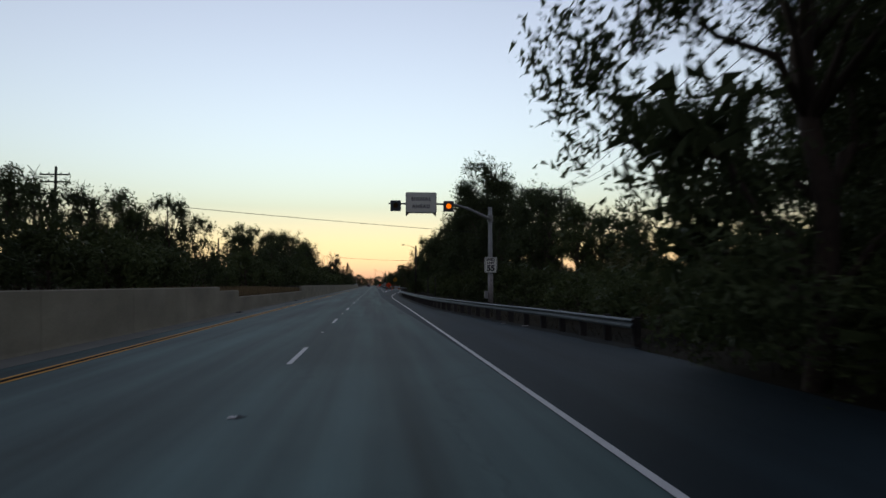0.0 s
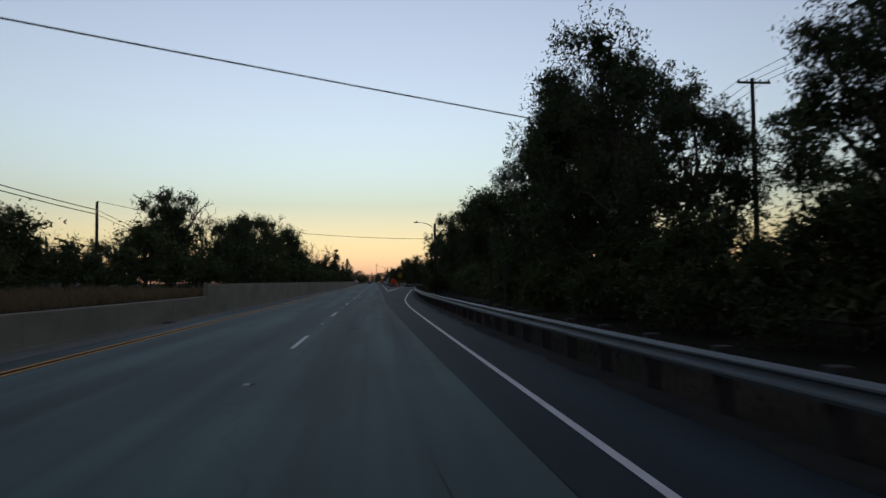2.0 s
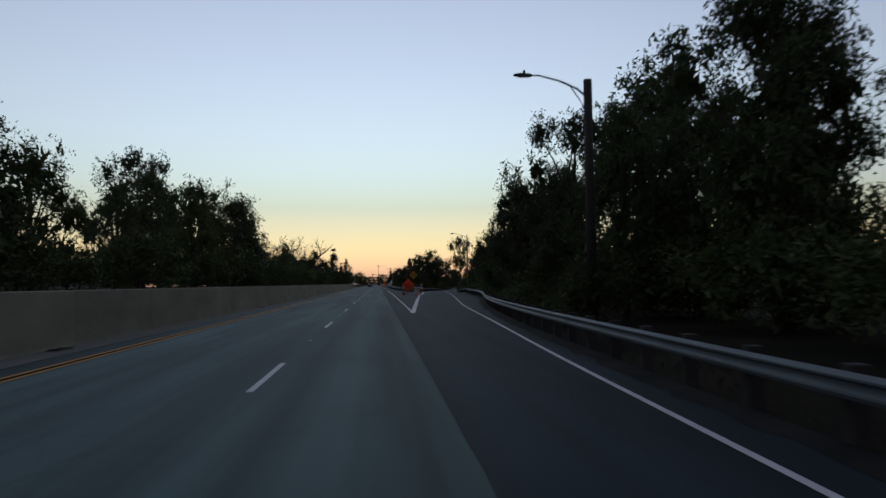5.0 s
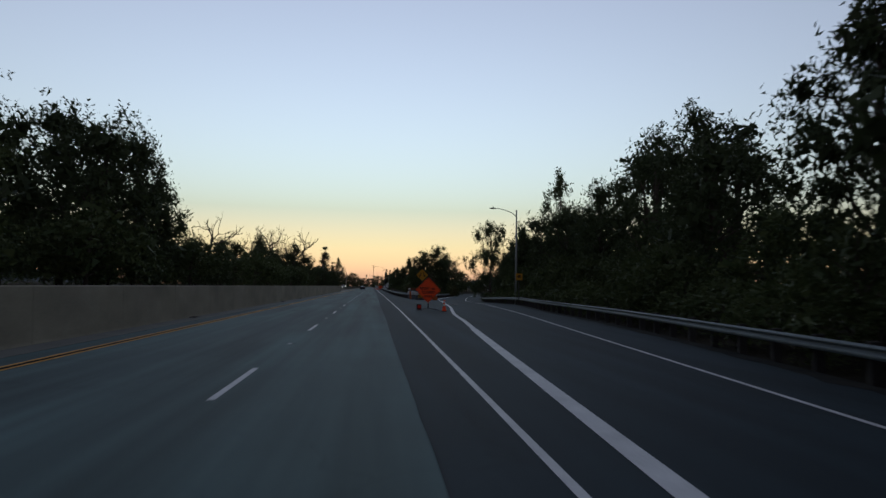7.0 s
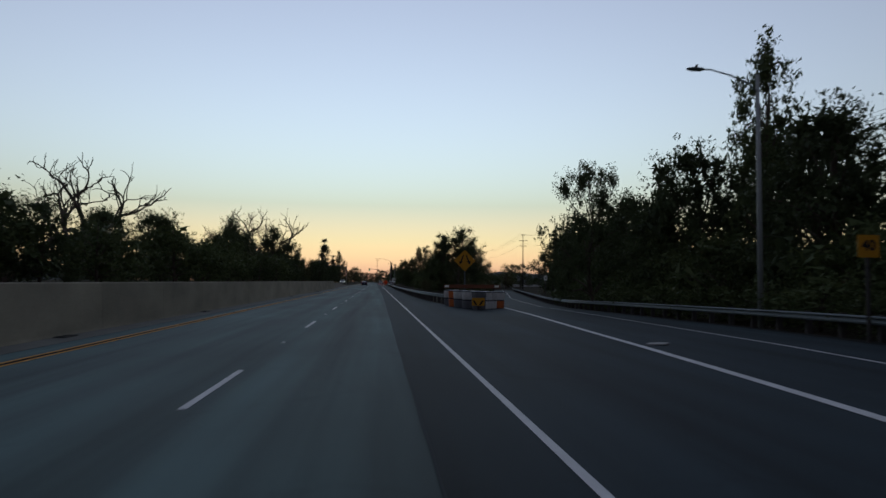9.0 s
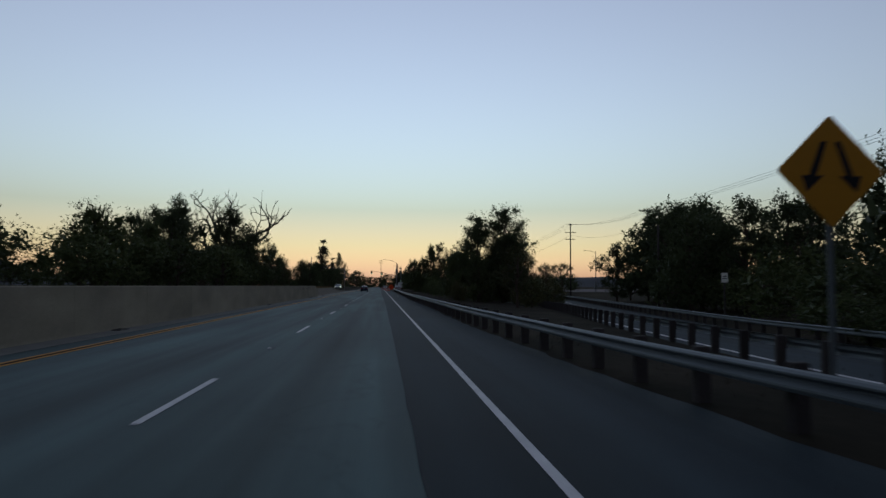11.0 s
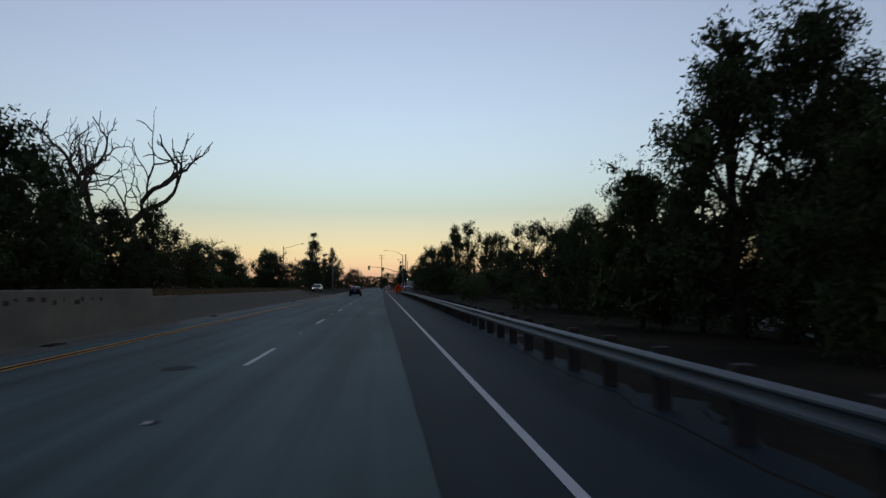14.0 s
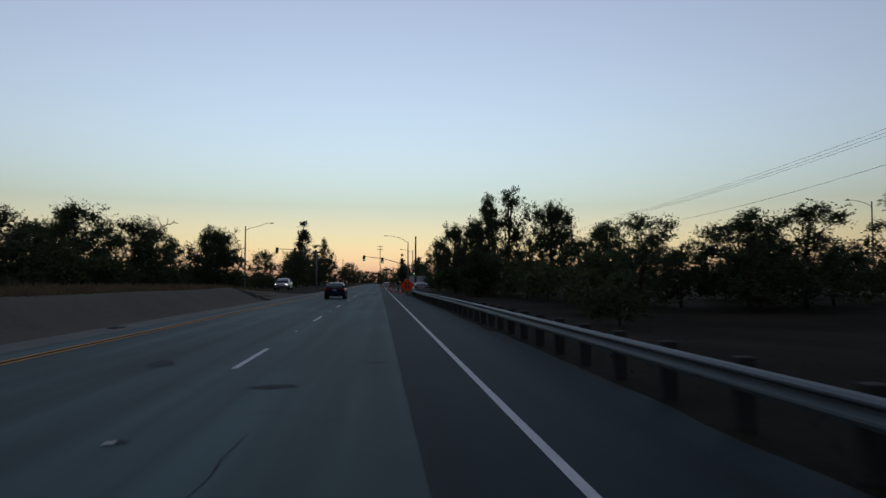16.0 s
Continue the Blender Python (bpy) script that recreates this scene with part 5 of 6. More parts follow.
beacon = root("warning_light", 5.3, 182.3, 0)
tagged(beacon, "square black warning lamp with a square red lens", "warning light")
part("housing", box(-0.16, 0.16, -0.06, 0.08, 0.08, 0.42, 0.03), RUBBER, beacon)
part("lens", prism(rounded(0.22, 0.22, 0.05, 0.01, 0.25), -0.085, -0.06), SIGN_RED, beacon, "square red lens")
part("post", tube([(0, 0.03, 0.0), (0, 0.03, 0.1)], 0.03, 8), DARK_METAL, beacon)
part("foot", box(-0.22, 0.22, -0.1, 0.14, 0.0, 0.03, 0.008), RUBBER, beacon)


def cone(x, y, h=0.71):
    t = root("traffic_cone", x, y, 0.01)
    tagged(t, "orange traffic cone with two white reflective bands", "traffic cone", group="traffic cones")
    part("base", box(-0.18, 0.18, -0.18, 0.18, 0.0, 0.035, 0.01), RUBBER, t, "black rubber base")
    part("body", tube([(0, 0, 0.035), (0, 0, 0.06), (0, 0, h - 0.02), (0, 0, h)], [0.15, 0.135, 0.035, 0.025], 20), CONE_ORANGE, t, smooth=True)
    for a, b in ((0.36, 0.46), (0.53, 0.63)):
        ra, rb = 0.137 - 0.1 * a / (h - 0.02) + 0.01, 0.137 - 0.1 * b / (h - 0.02) + 0.01
        part("band", tube([(0, 0, a), (0, 0, b)], [ra, rb], 20), SIGN_WHITE, t, "white reflective band", smooth=True)
    return t


cone(6.8, 180.5)


def barrel(x, y, low, high, label, r=0.43, h=1.0):
    t = root("crash_barrel", x, y, 0.01 - ramp_drop(x, y))
    tagged(t, label, "barrel", group="sand barrels at the gore")
    part("lower_drum", tube([(0, 0, 0), (0, 0, 0.03), (0, 0, h * 0.44), (0, 0, h * 0.47)], [r * 0.84, r * 0.87, r * 0.94, r * 0.9], 20), low, t)
    part("belt", tube([(0, 0, h * 0.47), (0, 0, h * 0.54)], [r * 0.88, r * 0.88], 20), RUBBER, t, "dark grimy groove")
    part("upper_drum", tube([(0, 0, h * 0.54), (0, 0, h * 0.57), (0, 0, h - 0.05), (0, 0, h)], [r * 0.9, r * 0.95, r, r * 0.97], 20), high, t)
    part("lid", tube([(0, 0, h), (0, 0, h + 0.04), (0, 0, h + 0.07)], [r * 1.03, r * 1.03, r * 0.8], 20), DARK_METAL, t, "dark grimy lid")
    return t


for i, (x, y) in enumerate(((8.35, 221.4), (7.95, 222.9), (8.95, 222.9), (7.6, 224.4), (8.6, 224.4), (9.55, 224.4), (7.45, 225.9), (8.4, 225.9), (9.35, 225.9), (10.3, 225.9), (7.3, 227.4), (10.35, 227.4))):
    if i == 0:
        barrel(x, y, BARREL_GREY, BARREL_GREY, "dark grey grimy sand barrel at the front")
    elif i == 9:
        barrel(x, y, BARREL_ORANGE, BARREL_WHITE, "sand barrel with orange lower half and white top")
    elif i == 6:
        barrel(x, y, BARREL_ORANGE, BARREL_ORANGE, "dirty orange plastic sand barrel")
    elif i in (1, 3, 10):
        barrel(x, y, BARREL_GREY, BARREL_WHITE, "sand barrel with grimy grey lower half and white top")
    else:
        barrel(x, y, BARREL_WHITE, BARREL_WHITE, "grimy white plastic sand barrel with dark groove")

bar = root("barricade", 8.9, 228.2, -ramp_drop(9.5, 228.2))
tagged(bar, "weathered timber barricade with brown boards behind the barrels", "barricade")
for z in (1.38,):
    b0 = part("board", box(-1.95, 1.95, -0.03, 0.02, z - 0.12, z + 0.12, 0.008), PLANK_BROWN, bar, "faded red-brown board")
    for x in (-1.8, 1.65):
        part("reflector", box(x - 0.1, x + 0.2, -0.034, -0.03, z - 0.06, z + 0.08), SIGN_WHITE, b0)
for x in (-1.5, 0.0, 1.5):
    part("upright", box(x - 0.045, x + 0.045, 0.02, 0.11, 0.0, 1.45, 0.008), POST_WOOD, bar)

chev = root("object_marker_sign", 8.2, 220.7, 0)
tagged(chev, "small yellow and black chevron marker before the barrels", "road sign")
cp = part("panel", prism(rounded(0.75, 0.45, 0.04, 0, 0.42), -0.02, 0.0), SIGN_YELLOW, chev)
for k in (-1, 1):
    part("chevron_bar", prism([(k * 0.04, 0.24), (k * 0.16, 0.24), (k * 0.34, 0.5), (k * 0.22, 0.5)] if k > 0 else [(-0.22, 0.5), (-0.34, 0.5), (-0.16, 0.24), (-0.04, 0.24)], -0.026, -0.02), SIGN_BACK, cp)
part("post", tube([(0, 0.03, -0.1), (0, 0.03, 0.6)], 0.025, 8), DARK_METAL, chev)

ar = root("divided_arrow_sign", 9.4, 236.0, 0)
tagged(ar, "yellow diamond warning sign with two black diverging arrows", "road sign")
ap = part("panel", prism(shifted(turned(rounded(1.22, 1.22, 0.06), 45), 0, 3.27), -0.02, 0.0), SIGN_YELLOW, ar, "yellow diamond panel")
for k in (-1, 1):
    shaft = [(k * 0.06, 3.72), (k * 0.16, 3.72), (k * 0.36, 3.2), (k * 0.24, 3.2)]
    head = [(k * 0.13, 3.2), (k * 0.48, 3.2), (k * 0.40, 2.95)]
    for o in (shaft, head):
        part("arrow", prism(o if k > 0 else o[::-1], -0.026, -0.02), SIGN_BACK, ap)
part("post", tube([(0, 0.05, -0.4), (0, 0.05, 3.5)], 0.045, 8), GALV, ar)

s40 = root("advisory_speed_sign", 15.7, 199.0, 0)
tagged(s40, "small yellow advisory speed sign reading 40 on a post", "road sign")
sp = part("panel", prism(rounded(0.62, 0.62, 0.04, 0, 2.62), -0.02, 0.0), SIGN_YELLOW, s40)
words("lettering", "40", 0.4, SIGN_BACK, sp, pose(0, -0.022, 2.63, 90))
part("post", box(-0.04, 0.04, 0.0, 0.08, -0.2, 2.7, 0.006), POST_WOOD, s40)

ws = root("small_white_sign", 23.7, 266.6, 0)
tagged(ws, "small plain white sign on a timber post by the ramp", "road sign")
sp = part("panel", prism(rounded(0.42, 0.6, 0.03, 0, 2.1), -0.02, 0.0), SIGN_WHITE, ws)
part("bar", box(-0.13, 0.13, -0.025, -0.02, 2.02, 2.07), SIGN_BACK, sp)
part("bar", box(-0.13, 0.13, -0.025, -0.02, 2.16, 2.21), SIGN_BACK, sp)
part("post", box(-0.04, 0.04, 0.0, 0.08, -1.0, 2.2, 0.006), POST_WOOD, ws)

for x, y, h in ((7.72, 62.3, 2.3), (8.55, 62.5, 2.35)):
    t = root("timber_post", x, y, 0)
    tagged(t, "tall weathered timber sign post with no sign", "post", group="bare sign posts")
    part("shaft", box(-0.06, 0.06, -0.05, 0.05, -0.2, h, 0.01), POLE_WOOD, t)
    part("cap", box(-0.065, 0.065, -0.055, 0.055, h, h + 0.03, 0.008), POLE_WOOD, t)

of = root("road_work_sign", 5.6, 414.0, 0)
tagged(of, "orange sign with two black bars at the lane closure", "road sign")
sp = part("panel", prism(shifted(turned(rounded(1.1, 1.1, 0.05), 45), 0, 1.15), -0.01, 0.0), SIGN_ORANGE, of, "fluorescent orange sheet")
for x in (-0.16, 0.16):
    part("bar", box(x - 0.06, x + 0.06, -0.016, -0.01, 0.85, 1.45), SIGN_BACK, sp)
part("stand", tube([(0, 0.02, 0.0), (0, 0.02, 1.2)], 0.03, 8), DARK_METAL, of)
for x in (-0.5, 0.5):
    part("leg", tube([(0, 0, 0.2), (x, 0.2, 0.015)], 0.018, 6), DARK_METAL, of)
for x, y in ((5.2, 425), (4.9, 436), (4.4, 448), (4.0, 460), (3.4, 520)):
    cone(x, y, 0.9)


# ---- traffic signal at the crossing ----
sig = root("traffic_signal", 8.7, 486.0, 0)
tagged(sig, "grey mast-arm traffic signal with green lights and a street lamp", "traffic signal")
part("pole", tube([(0, 0, -0.1), (0, 0, 5.4), (0, 0, 10.3)], [0.17, 0.14, 0.09], 12), POLE_STEEL, sig, smooth=True)
part("signal_arm", tube([(0, 0, 4.7), (-2.0, 0, 5.6), (-5.0, 0, 6.5), (-9.6, 0, 7.0)], [0.09, 0.08, 0.07, 0.05], 10), POLE_STEEL, sig, smooth=True)
part("lamp_arm", tube([(0, 0, 10.0), (-1.6, 0, 11.0), (-3.4, 0, 11.4), (-4.6, 0, 11.45)], [0.06, 0.05, 0.04, 0.03], 8), POLE_STEEL, sig, smooth=True)
part("lamp_head", box(-5.2, -4.5, -0.14, 0.14, 11.4, 11.52, 0.03), GALV, sig)
for x, z in ((-9.4, 6.6), (-5.5, 6.15), (1.3, 3.7)):
    h = part("signal_head", box(x - 0.17, x + 0.17, -0.14, 0.14, z - 0.52, z + 0.52, 0.02), DARK_METAL, sig, "dark signal housing")
    part("backplate", box(x - 0.28, x + 0.28, 0.0, 0.02, z - 0.62, z + 0.62, 0.01), DARK_METAL, h)
    for k, mat in ((0.34, AMBER_OFF), (0.0, AMBER_OFF), (-0.34, GREEN_LIT)):
        part("lens", prism([(x + 0.13 * math.cos(a), z + k + 0.13 * math.sin(a)) for a in [2 * math.pi * q / 16 for q in range(16)]], -0.17, -0.14),
             mat, h, "lit green lens" if mat is GREEN_LIT else "")


other = root("traffic_signal", -10.9, 488.0, 0)
tagged(other, "grey mast-arm traffic signal over the opposite lanes", "traffic signal")
part("pole", tube([(0, 0, -0.1), (0, 0, 4.4), (0, 0, 8.3)], [0.17, 0.14, 0.11], 12), POLE_STEEL, other, smooth=True)
part("signal_arm", tube([(0, 0, 7.4), (-2.0, 0, 8.0), (-5.0, 0, 8.5), (-8.6, 0, 8.6)], [0.09, 0.08, 0.07, 0.05], 10), POLE_STEEL, other, smooth=True)
for x in (-8.4, -4.6):
    h = part("signal_head", box(x - 0.17, x + 0.17, -0.14, 0.14, 7.75, 8.8, 0.02), DARK_METAL, other, "dark signal housing seen from behind")
    part("backplate", box(x - 0.3, x + 0.3, 0.0, 0.02, 7.65, 8.9, 0.01), DARK_METAL, h)


# ---- vehicles ----
def loft(sections, closed_ends=True):
    """A body from half cross-sections (y, [(x, z), ...]) mirrored in x."""
    bm = bmesh.new()
    rings = []
    for y, half in sections:
        full = [(x, z) for x, z in half] + [(-x, z) for x, z in reversed(half[1:-1])]
        rings.append([bm.verts.new((x, y, z)) for x, z in full])
    n = len(rings[0])
    for a, b in zip(rings, rings[1:]):
        for k in range(n):
            bm.faces.new((a[k], a[(k + 1) % n], b[(k + 1) % n], b[k]))
    if closed_ends:
        bm.faces.new(rings[0])
        bm.faces.new(rings[-1])
    bmesh.ops.recalc_face_normals(bm, faces=bm.faces)
    return bm


def sedan(x, y, z, turn, paint, label, lit_front=False, pickup=False):
    """A saloon car; its rear stands at the origin and it points along +y."""
    c = root("car", x, y, z, turn)
    tagged(c, label, "car")
    def lower(w, zb, zt):
        return [(0, zb), (w * 0.82, zb), (w * 0.96, zb + 0.08), (w, zb + 0.28), (w * 0.985, (zb + zt) / 2 + 0.1), (w * 0.95, zt - 0.06), (w * 0.86, zt), (w * 0.4, zt + 0.025), (0, zt + 0.03)]
    secs = [(0.0, lower(0.66, 0.46, 0.90)), (0.06, lower(0.80, 0.36, 0.98)), (0.25, lower(0.885, 0.28, 1.03)), (0.7, lower(0.92, 0.22, 1.03)), (1.6, lower(0.93, 0.2, 1.0)),
            (2.6, lower(0.93, 0.2, 0.98)), (3.5, lower(0.925, 0.2, 0.94)), (4.2, lower(0.89, 0.22, 0.86)), (4.6, lower(0.82, 0.27, 0.76)), (4.82, lower(0.66, 0.36, 0.64))]
    part("body", loft(secs), paint, c, smooth=True)
    def cabin(w0, w1, zt):
        return [(0, 0.9), (w0, 0.9), (w0 * 0.98, 0.98), ((w0 + w1) / 2, 0.55 * (zt + 0.98)), (w1, zt - 0.04), (w1 * 0.86, zt), (0, zt + 0.02)]
    secs = [(0.45, cabin(0.74, 0.72, 1.0)), (0.75, cabin(0.79, 0.68, 1.14)), (1.2, cabin(0.82, 0.63, 1.36)), (1.7, cabin(0.84, 0.61, 1.44)), (2.4, cabin(0.84, 0.61, 1.445)),
            (2.95, cabin(0.83, 0.63, 1.34)), (3.45, cabin(0.81, 0.68, 1.14)), (3.85, cabin(0.78, 0.72, 0.96))]
    part("window_glass", loft(secs), CAR_GLASS, c, "dark tinted glass", smooth=True)
    def roofed(w, zt):
        return [(0, zt - 0.04), (w * 1.02, zt - 0.06), (w * 1.03, zt - 0.03), (w * 0.88, zt + 0.012), (0, zt + 0.032)]
    part("roof", loft([(1.12, roofed(0.64, 1.33)), (1.3, roofed(0.63, 1.385)), (1.7, roofed(0.615, 1.44)), (2.4, roofed(0.615, 1.445)), (2.75, roofed(0.62, 1.385)), (2.85, roofed(0.62, 1.37))]), paint, c, smooth=True)
    for s in (-1, 1):
        part("pillar", tube([(s * 0.655, 1.25, 1.36), (s * 0.70, 0.9, 1.2), (s * 0.79, 0.42, 1.02)], [0.05, 0.07, 0.09], 6), paint, c, smooth=True)
        part("pillar", tube([(s * 0.65, 2.8, 1.37), (s * 0.72, 3.3, 1.18), (s * 0.79, 3.85, 0.95)], [0.035, 0.035, 0.045], 6), paint, c, smooth=True)
        part("pillar", tube([(s * 0.655, 2.0, 1.42), (s * 0.77, 1.98, 1.2), (s * 0.845, 1.95, 0.98)], 0.035, 6), RUBBER, c)
        part("window_trim", tube([(s * 0.80, 0.55, 1.03), (s * 0.86, 1.6, 1.01), (s * 0.86, 2.8, 0.995), (s * 0.81, 3.7, 0.97)], 0.012, 6), CHROME, c, "chrome window trim")
        part("sill_strip", tube([(s * 0.94, 1.25, 0.3), (s * 0.94, 3.3, 0.3)], 0.018, 6), CHROME, c, "bright sill strip")
        mir = part("mirror", box(s * 0.93 - 0.02 if s > 0 else -1.09, s * 0.93 + 0.16 if s > 0 else -0.91, 3.02, 3.16, 0.98, 1.12, 0.03), paint, c)
        part("tail_lamp", loft_lamp(s), TAIL_RED, c, "red tail lamp")
        part("head_lamp", box(0.5 if s > 0 else -0.76, 0.76 if s > 0 else -0.5, 4.6, 4.74, 0.62, 0.72, 0.02), HEAD_LIT if lit_front else CHROME, c, "lit headlamp" if lit_front else "")
        for k in (2.2, 1.3):
            part("door_handle", box(s * 0.925 - 0.015, s * 0.925 + 0.015, k, k + 0.18, 0.86, 0.89, 0.005), CHROME, c)
        for yy in (0.95, 3.85):
            wheel = part("wheel", tube([(s * 0.72, yy, 0.335), (s * 0.74, yy, 0.335), (s * 0.92, yy, 0.335), (s * 0.945, yy, 0.335)], [0.31, 0.335, 0.335, 0.31], 24), RUBBER, c, "black tyre", smooth=False)
            part("rim", tube([(s * 0.945, yy, 0.335), (s * 0.953, yy, 0.335)], [0.225, 0.2], 20), CHROME, wheel, "alloy rim")
            part("wheel_arch", tube([(s * 0.7, yy, 0.36), (s * 0.936, yy, 0.36)], [0.38, 0.38], 24), RUBBER, c)
    part("rear_bumper", box(-0.8, 0.8, -0.05, 0.14, 0.36, 0.58, 0.05), paint, c)
    part("diffuser", box(-0.55, 0.55, -0.04, 0.14, 0.26, 0.36, 0.02), RUBBER, c)
    part("number_plate", box(-0.155, 0.155, -0.012, 0.02, 0.72, 0.87, 0.005), PLATE, c, "white plate")
    part("plate_bar", box(-0.12, 0.12, -0.018, -0.012, 0.765, 0.825), NAVY, c)
    part("badge", box(-0.06, 0.06, -0.002, 0.02, 0.915, 0.945, 0.004), CHROME, c)
    part("boot_lip", box(-0.74, 0.74, 0.02, 0.22, 1.02, 1.05, 0.012), paint, c)
    part("aerial_fin", prism([(-0.015, 1.46), (0.015, 1.46), (0.006, 1.53), (-0.006, 1.53)], 1.3, 1.45), paint, c)
    part("exhaust", tube([(0.45, -0.05, 0.3), (0.45, 0.1, 0.3)], 0.04, 10), CHROME, c)
    return c


def loft_lamp(s):
    o = [(s * 0.32, 0.93), (s * 0.55, 0.98), (s * 0.80, 0.97), (s * 0.86, 0.90), (s * 0.80, 0.80), (s * 0.58, 0.80)]
    return prism(o if s > 0 else o[::-1], -0.012, 0.16, 0.01)


sedan(-1.4, 400.0, 0.004, 0, NAVY, "dark navy saloon car driving ahead in the other lane")
sedan(-9.6, 430.0, 0.5, 180, SILVER, "silver saloon car coming the other way with headlamps lit", lit_front=True)
sedan(7.6, 421.0, 0.0, 0, SILVER, "silver saloon car standing by the lane closure")
sedan(4.8, 545.0, 0.0, 0, WHITE_CAR, "white car far down the road")

van = root("box_truck", 11.2, 505.0, 0)
tagged(van, "white box truck standing beyond the crossing", "truck")
part("cargo_box", box(-1.2, 3.2, 0, 2.4, 0.9, 3.0, 0.05), WHITE_CAR, van, "white cargo box")
part("cab", box(-2.4, -1.25, 0.1, 2.3, 0.5, 2.3, 0.12), WHITE_CAR, van)
part("windscreen", box(-2.1, -1.5, 0.06, 0.12, 1.4, 2.1, 0.02), CAR_GLASS, van)
for x in (-1.9, 0.2, 2.6):
    part("wheel", tube([(x, 0.0, 0.48), (x, 0.3, 0.48)], 0.46, 18), RUBBER, van)

yard = root("yard_wall", 72.0, 425.0, 0)
tagged(yard, "long low white wall beyond the ramp", "wall", group="")
part("wall", box(-22, 14, 0, 0.3, -0.2, 0.72, 0.02), WHITE_CAR, yard, "white painted wall")
for x in (-22, -10, 2, 14):
    part("pier", box(x - 0.2, x + 0.2, -0.06, 0.36, -0.2, 0.85, 0.02), WHITE_CAR, yard)

# ---- far hills ----
def hills(name, pts, depth, label):
    bm = bmesh.new()
    a, b, c = [], [], []
    for x, y, z in pts:
        a.append(bm.verts.new((x, y, -2)))
        b.append(bm.verts.new((x, y + depth * 0.5, z)))
        c.append(bm.verts.new((x, y + depth, -2)))
    for i in range(len(pts) - 1):
        bm.faces.new((a[i], a[i + 1], b[i + 1], b[i]))
        bm.faces.new((b[i], b[i + 1], c[i + 1], c[i]))
    bmesh.ops.subdivide_edges(bm, edges=bm.edges, cuts=3, fractal=0.6, use_grid_fill=True, seed=4)
    return tagged(link_mesh(name, bm, HILL, smooth=True), label, "hills", kind="structure")


hills("backdrop_hills", [(400 + 150 * i, 2900, 26 + 22 * abs(math.sin(i * 1.3))) for i in range(12)], 500, "low hazy blue hills on the horizon")
hills("backdrop_hills", [(-2300 + 150 * i, 2900, 30 + 120 * math.sin(math.pi * i / 7.0) ** 2 * (1 if i < 7 else 0.2)) for i in range(9)], 500, "low brown hazy hills on the horizon")

# ---- marks and litter on the road ----
rng = np.random.default_rng(5)


def blot(x, y, w, l, mat, name, parent, z):
    """A flat mark with a ragged outline."""
    bm = bmesh.new()
    n = 30
    vs = []
    f1, f2 = rng.uniform(0, 6, 2)
    for k in range(n):
        a = 2 * math.pi * k / n
        r = rng.uniform(0.75, 1.0) * (1 + 0.16 * math.sin(2 * a + f1) + 0.12 * math.sin(5 * a + f2))
        vs.append(bm.verts.new((x + w / 2 * r * math.cos(a), y + l / 2 * r * math.sin(a), z)))
    bm.faces.new(vs)
    return link_mesh(name, bm, mat, parent)


for x, y, w, l in ((1.5, 270.3, 0.6, 0.6), (1.2, 50.3, 0.4, 0.8), (1.6, 288.6, 0.42, 0.45), (-2.4, 26.0, 0.7, 0.3), (-3.2, 24.0, 0.4, 0.3), (-2.0, 64, 0.6, 0.4),
                   (2.5, 351.9, 0.6, 0.12), (-1.5, 352, 0.5, 1.4), (1.0, 349, 0.7, 0.5), (-2.6, 180, 0.6, 0.9), (-1.2, 307, 0.6, 1.0)):
    blot(x, y, w, l, SCORCH, "tar_patch", road if x < 2.8 else shoulder, 0.006 if x < 2.8 else 0.0085)

for x, y, w, l in ((3.2, 25.95, 0.4, 0.34), (3.15, 23.4, 0.36, 0.46), (3.3, 26.3, 0.24, 0.2)):
    blot(x, y, w, l, POTHOLE, "pothole", shoulder, 0.0085)


def crack(x, y, length, drift, width, z, parent):
    """A thin sealed crack that wanders along the road."""
    n = max(4, int(length / 0.35))
    left, right = [], []
    cx = x
    for k in range(n + 1):
        cx += rng.normal(0, 0.022) + drift * length / n
        w = width * rng.uniform(0.25, 1.0) * min(1.0, 3.0 * min(k, n - k) / n + 0.1)
        left.append((cx - w / 2, y + length * k / n))
        right.append((cx + w / 2, y + length * k / n))
    return link_mesh("crack", ribbon(left, right, z), SCORCH, parent)


crack_rng = np.random.default_rng(31)
for k in range(15):
    crack(crack_rng.choice((-2.9, -2.2, 1.3, 1.7, 2.3)) + crack_rng.normal(0, 0.12), 8 + 24.0 * k + crack_rng.uniform(-4, 4),
          crack_rng.uniform(2, 5), crack_rng.normal(0, 0.012), crack_rng.uniform(0.012, 0.026), 0.006, road)
seam_pts = smooth_line(SEAM, 1.0)
for a, b in ((40, 86), (92, 122), (128, 205), (212, 262), (286, 372)):
    line = [(x + 0.02 * noise.noise((0, y * 0.7, 4)), y) for x, y in seam_pts if a <= y <= b]
    half = [0.016 + 0.012 * noise.noise((3, y * 0.5, 1)) for x, y in line]
    link_mesh("crack", ribbon([(x - h, y) for (x, y), h in zip(line, half)], [(x + h, y) for (x, y), h in zip(line, half)], 0.0075), SCORCH, road)
patch = blot(0, 0, 0.21, 0.3, SCORCH, "tar_patch", road, 0.0055)
patch.matrix_basis = pose(0.05, 9.1 - 14.63, 0)
for k in range(0, 26):
    share("tar_patch", patch.data, road, pose(0.05, 9.1 + 14.63 * k, 0))
arc = [(1.62, 68.96), (1.71, 69.27), (1.8, 70.12), (1.84, 71.84), (1.8, 73.7)]
wide = (0.03, 0.055, 0.07, 0.055, 0.02)
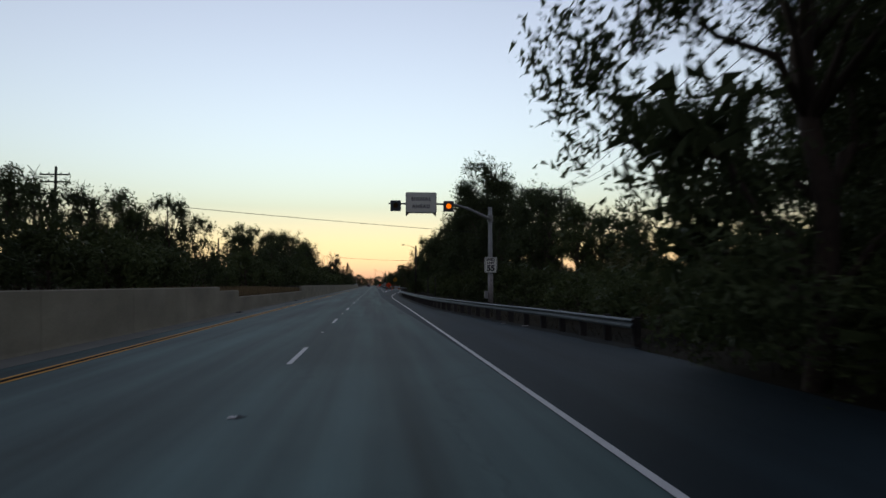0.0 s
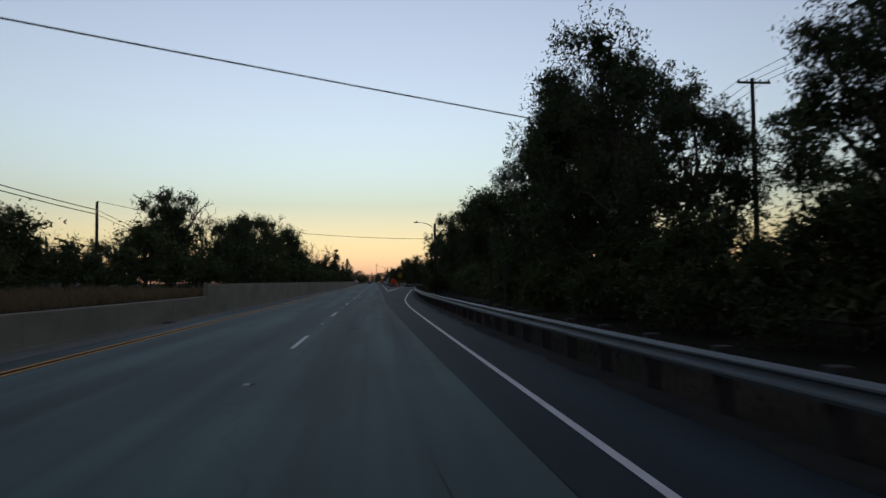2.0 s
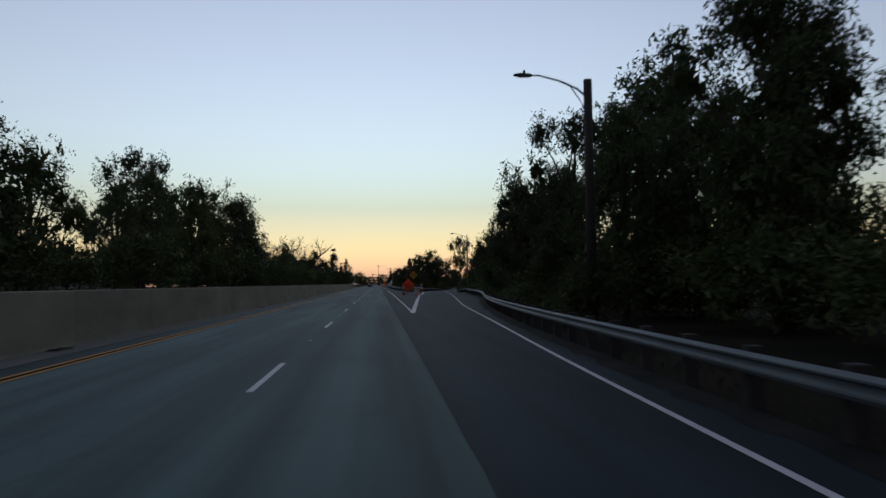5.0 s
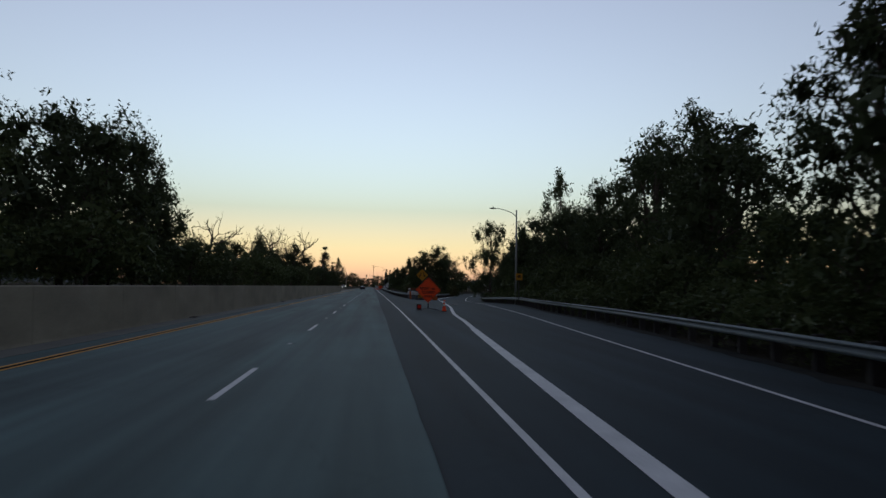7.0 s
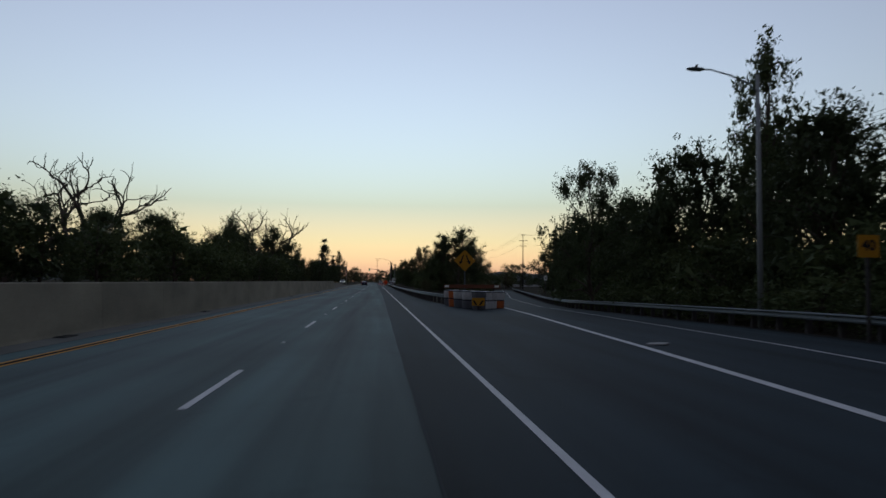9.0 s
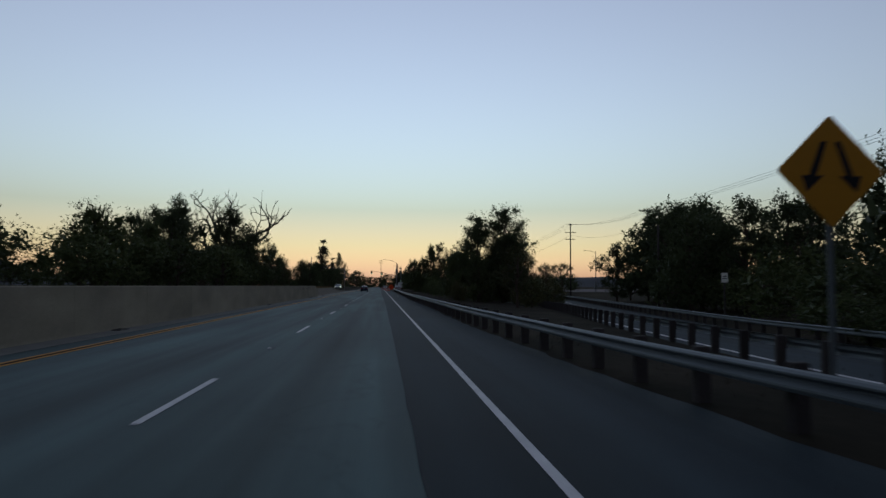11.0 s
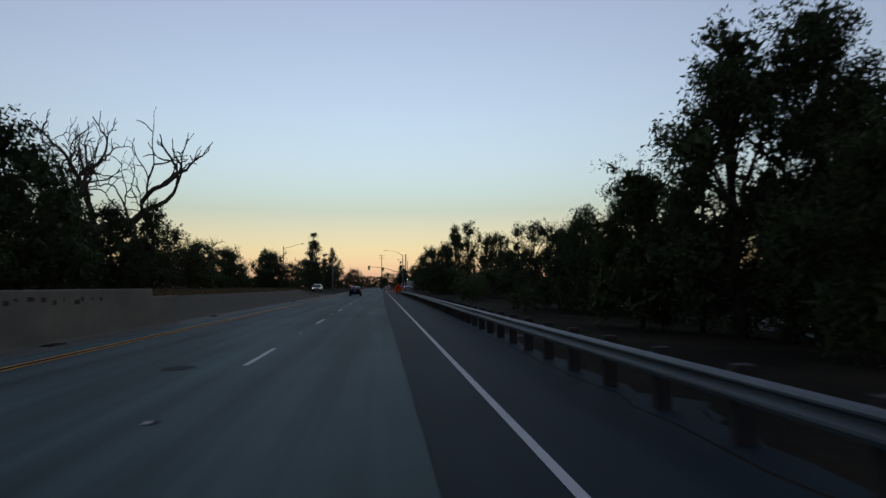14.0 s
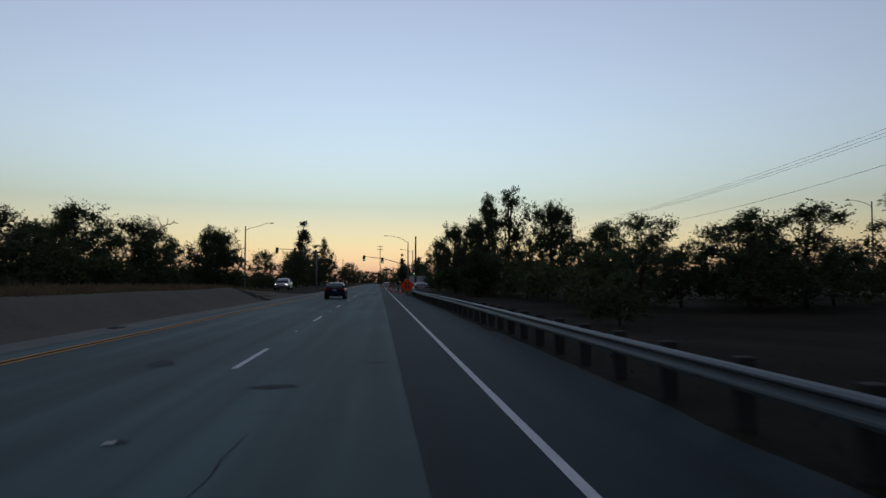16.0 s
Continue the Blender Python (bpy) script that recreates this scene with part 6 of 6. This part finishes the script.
link_mesh("skid_mark", ribbon([(p[0] - w, p[1]) for p, w in zip(arc, wide)], [(p[0] + w, p[1]) for p, w in zip(arc, wide)], 0.006), SCORCH, road)
blot(1.62, 62.6, 0.18, 0.8, SCORCH, "skid_mark", road, 0.006)
for y in (26.1, 169.3, 200.9, 216.0, 280.9, 312.6, 330.0, 362.0, 55.0, 110.0, 140.0, 250.0):
    t = root("drain_inlet", -5.95, y, 0.018)
    tagged(t, "dark drain slot with leaves in the concrete gutter", "drain", group="gutter drains")
    part("slot", box(-0.14, 0.14, -0.42, 0.42, -0.01, 0.03, 0.008), SIGN_BACK, t)
    part("grate_bar", box(-0.12, 0.12, -0.3, -0.26, 0.03, 0.045), DARK_METAL, t)
    part("grate_bar", box(-0.12, 0.12, 0.1, 0.14, 0.03, 0.045), DARK_METAL, t)
for x, y, w, l in ((5.76, 290.2, 0.12, 0.3), (5.2, 327, 0.4, 0.15), (9.5, 198.5, 0.5, 0.5), (7.4, 11.5, 0.2, 0.2), (6.9, 13.2, 0.12, 0.15), (8.0, 20.0, 0.15, 0.15), (-7.2, 395, 0.5, 0.3), (-5.75, 351.6, 0.75, 0.4)):
    t = link_mesh("litter", box(-w / 2, w / 2, -l / 2, l / 2, 0, 0.035, 0.012), TRASH)
    t.matrix_basis = pose(x, y, 0.006 if x > 0 else ground_height(x, y), 0, 3, (x * 91) % 180)
    tagged(t, "small scrap of pale litter on the shoulder", "litter", group="roadside litter")


# ---- dry grass ----
def grass(name, spots, height, label, mat=DRY_GRASS, thin=1.0):
    v, f = [], []
    for x, y in spots:
        z = ground_height(x, y)
        a = rng.uniform(0, math.pi)
        h = height * rng.uniform(0.4, 1.2)
        w = (0.012 + 0.012 * rng.uniform()) * thin
        dx, dy = math.cos(a) * w, math.sin(a) * w
        lx, ly = rng.normal(0, 0.25 * h, 2)
        i = len(v)
        v += [(x - dx, y - dy, z - 0.02), (x + dx, y + dy, z - 0.02), (x + lx * 0.4 + dx * 0.6, y + ly * 0.4 + dy * 0.6, z + h * 0.6), (x + lx, y + ly, z + h)]
        f += [(i, i + 1, i + 2), (i, i + 2, i + 3)]
    me = bpy.data.meshes.new(name)
    me.from_pydata(v, [], f)
    me.materials.append(mat)
    return tagged(new(name, me), label, "grass", kind="stuff")


grass("dry_grass", [(-6.6 - abs(rng.normal(0, 3.0)), rng.uniform(27, 66)) for _ in range(14000)], 0.42, "tall straw-coloured dead grass above the low wall")
grass("dry_grass", [(-9.3 - abs(rng.normal(0, 3.0)), rng.uniform(326, 425)) for _ in range(14000)], 0.3, "straw-coloured dead grass above the low wall")
rail_x = smooth_line([p for p in RAIL_OUTER if p[1] >= -20], 1.0)
spots = []
for _ in range(9000):
    q = rail_x[int(rng.integers(0, 260))]
    spots.append((q[0] + 0.5 + abs(rng.normal(0, 1.6)), q[1] + rng.uniform(-0.5, 0.5)))
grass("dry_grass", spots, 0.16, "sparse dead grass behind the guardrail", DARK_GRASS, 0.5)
main_x = smooth_line(RAIL_MAIN, 1.0)
spots = []
for _ in range(9000):
    q = main_x[int(rng.integers(0, len(main_x)))]
    spots.append((q[0] + 0.5 + abs(rng.normal(0, 3.0)), q[1] + rng.uniform(-0.5, 0.5)))
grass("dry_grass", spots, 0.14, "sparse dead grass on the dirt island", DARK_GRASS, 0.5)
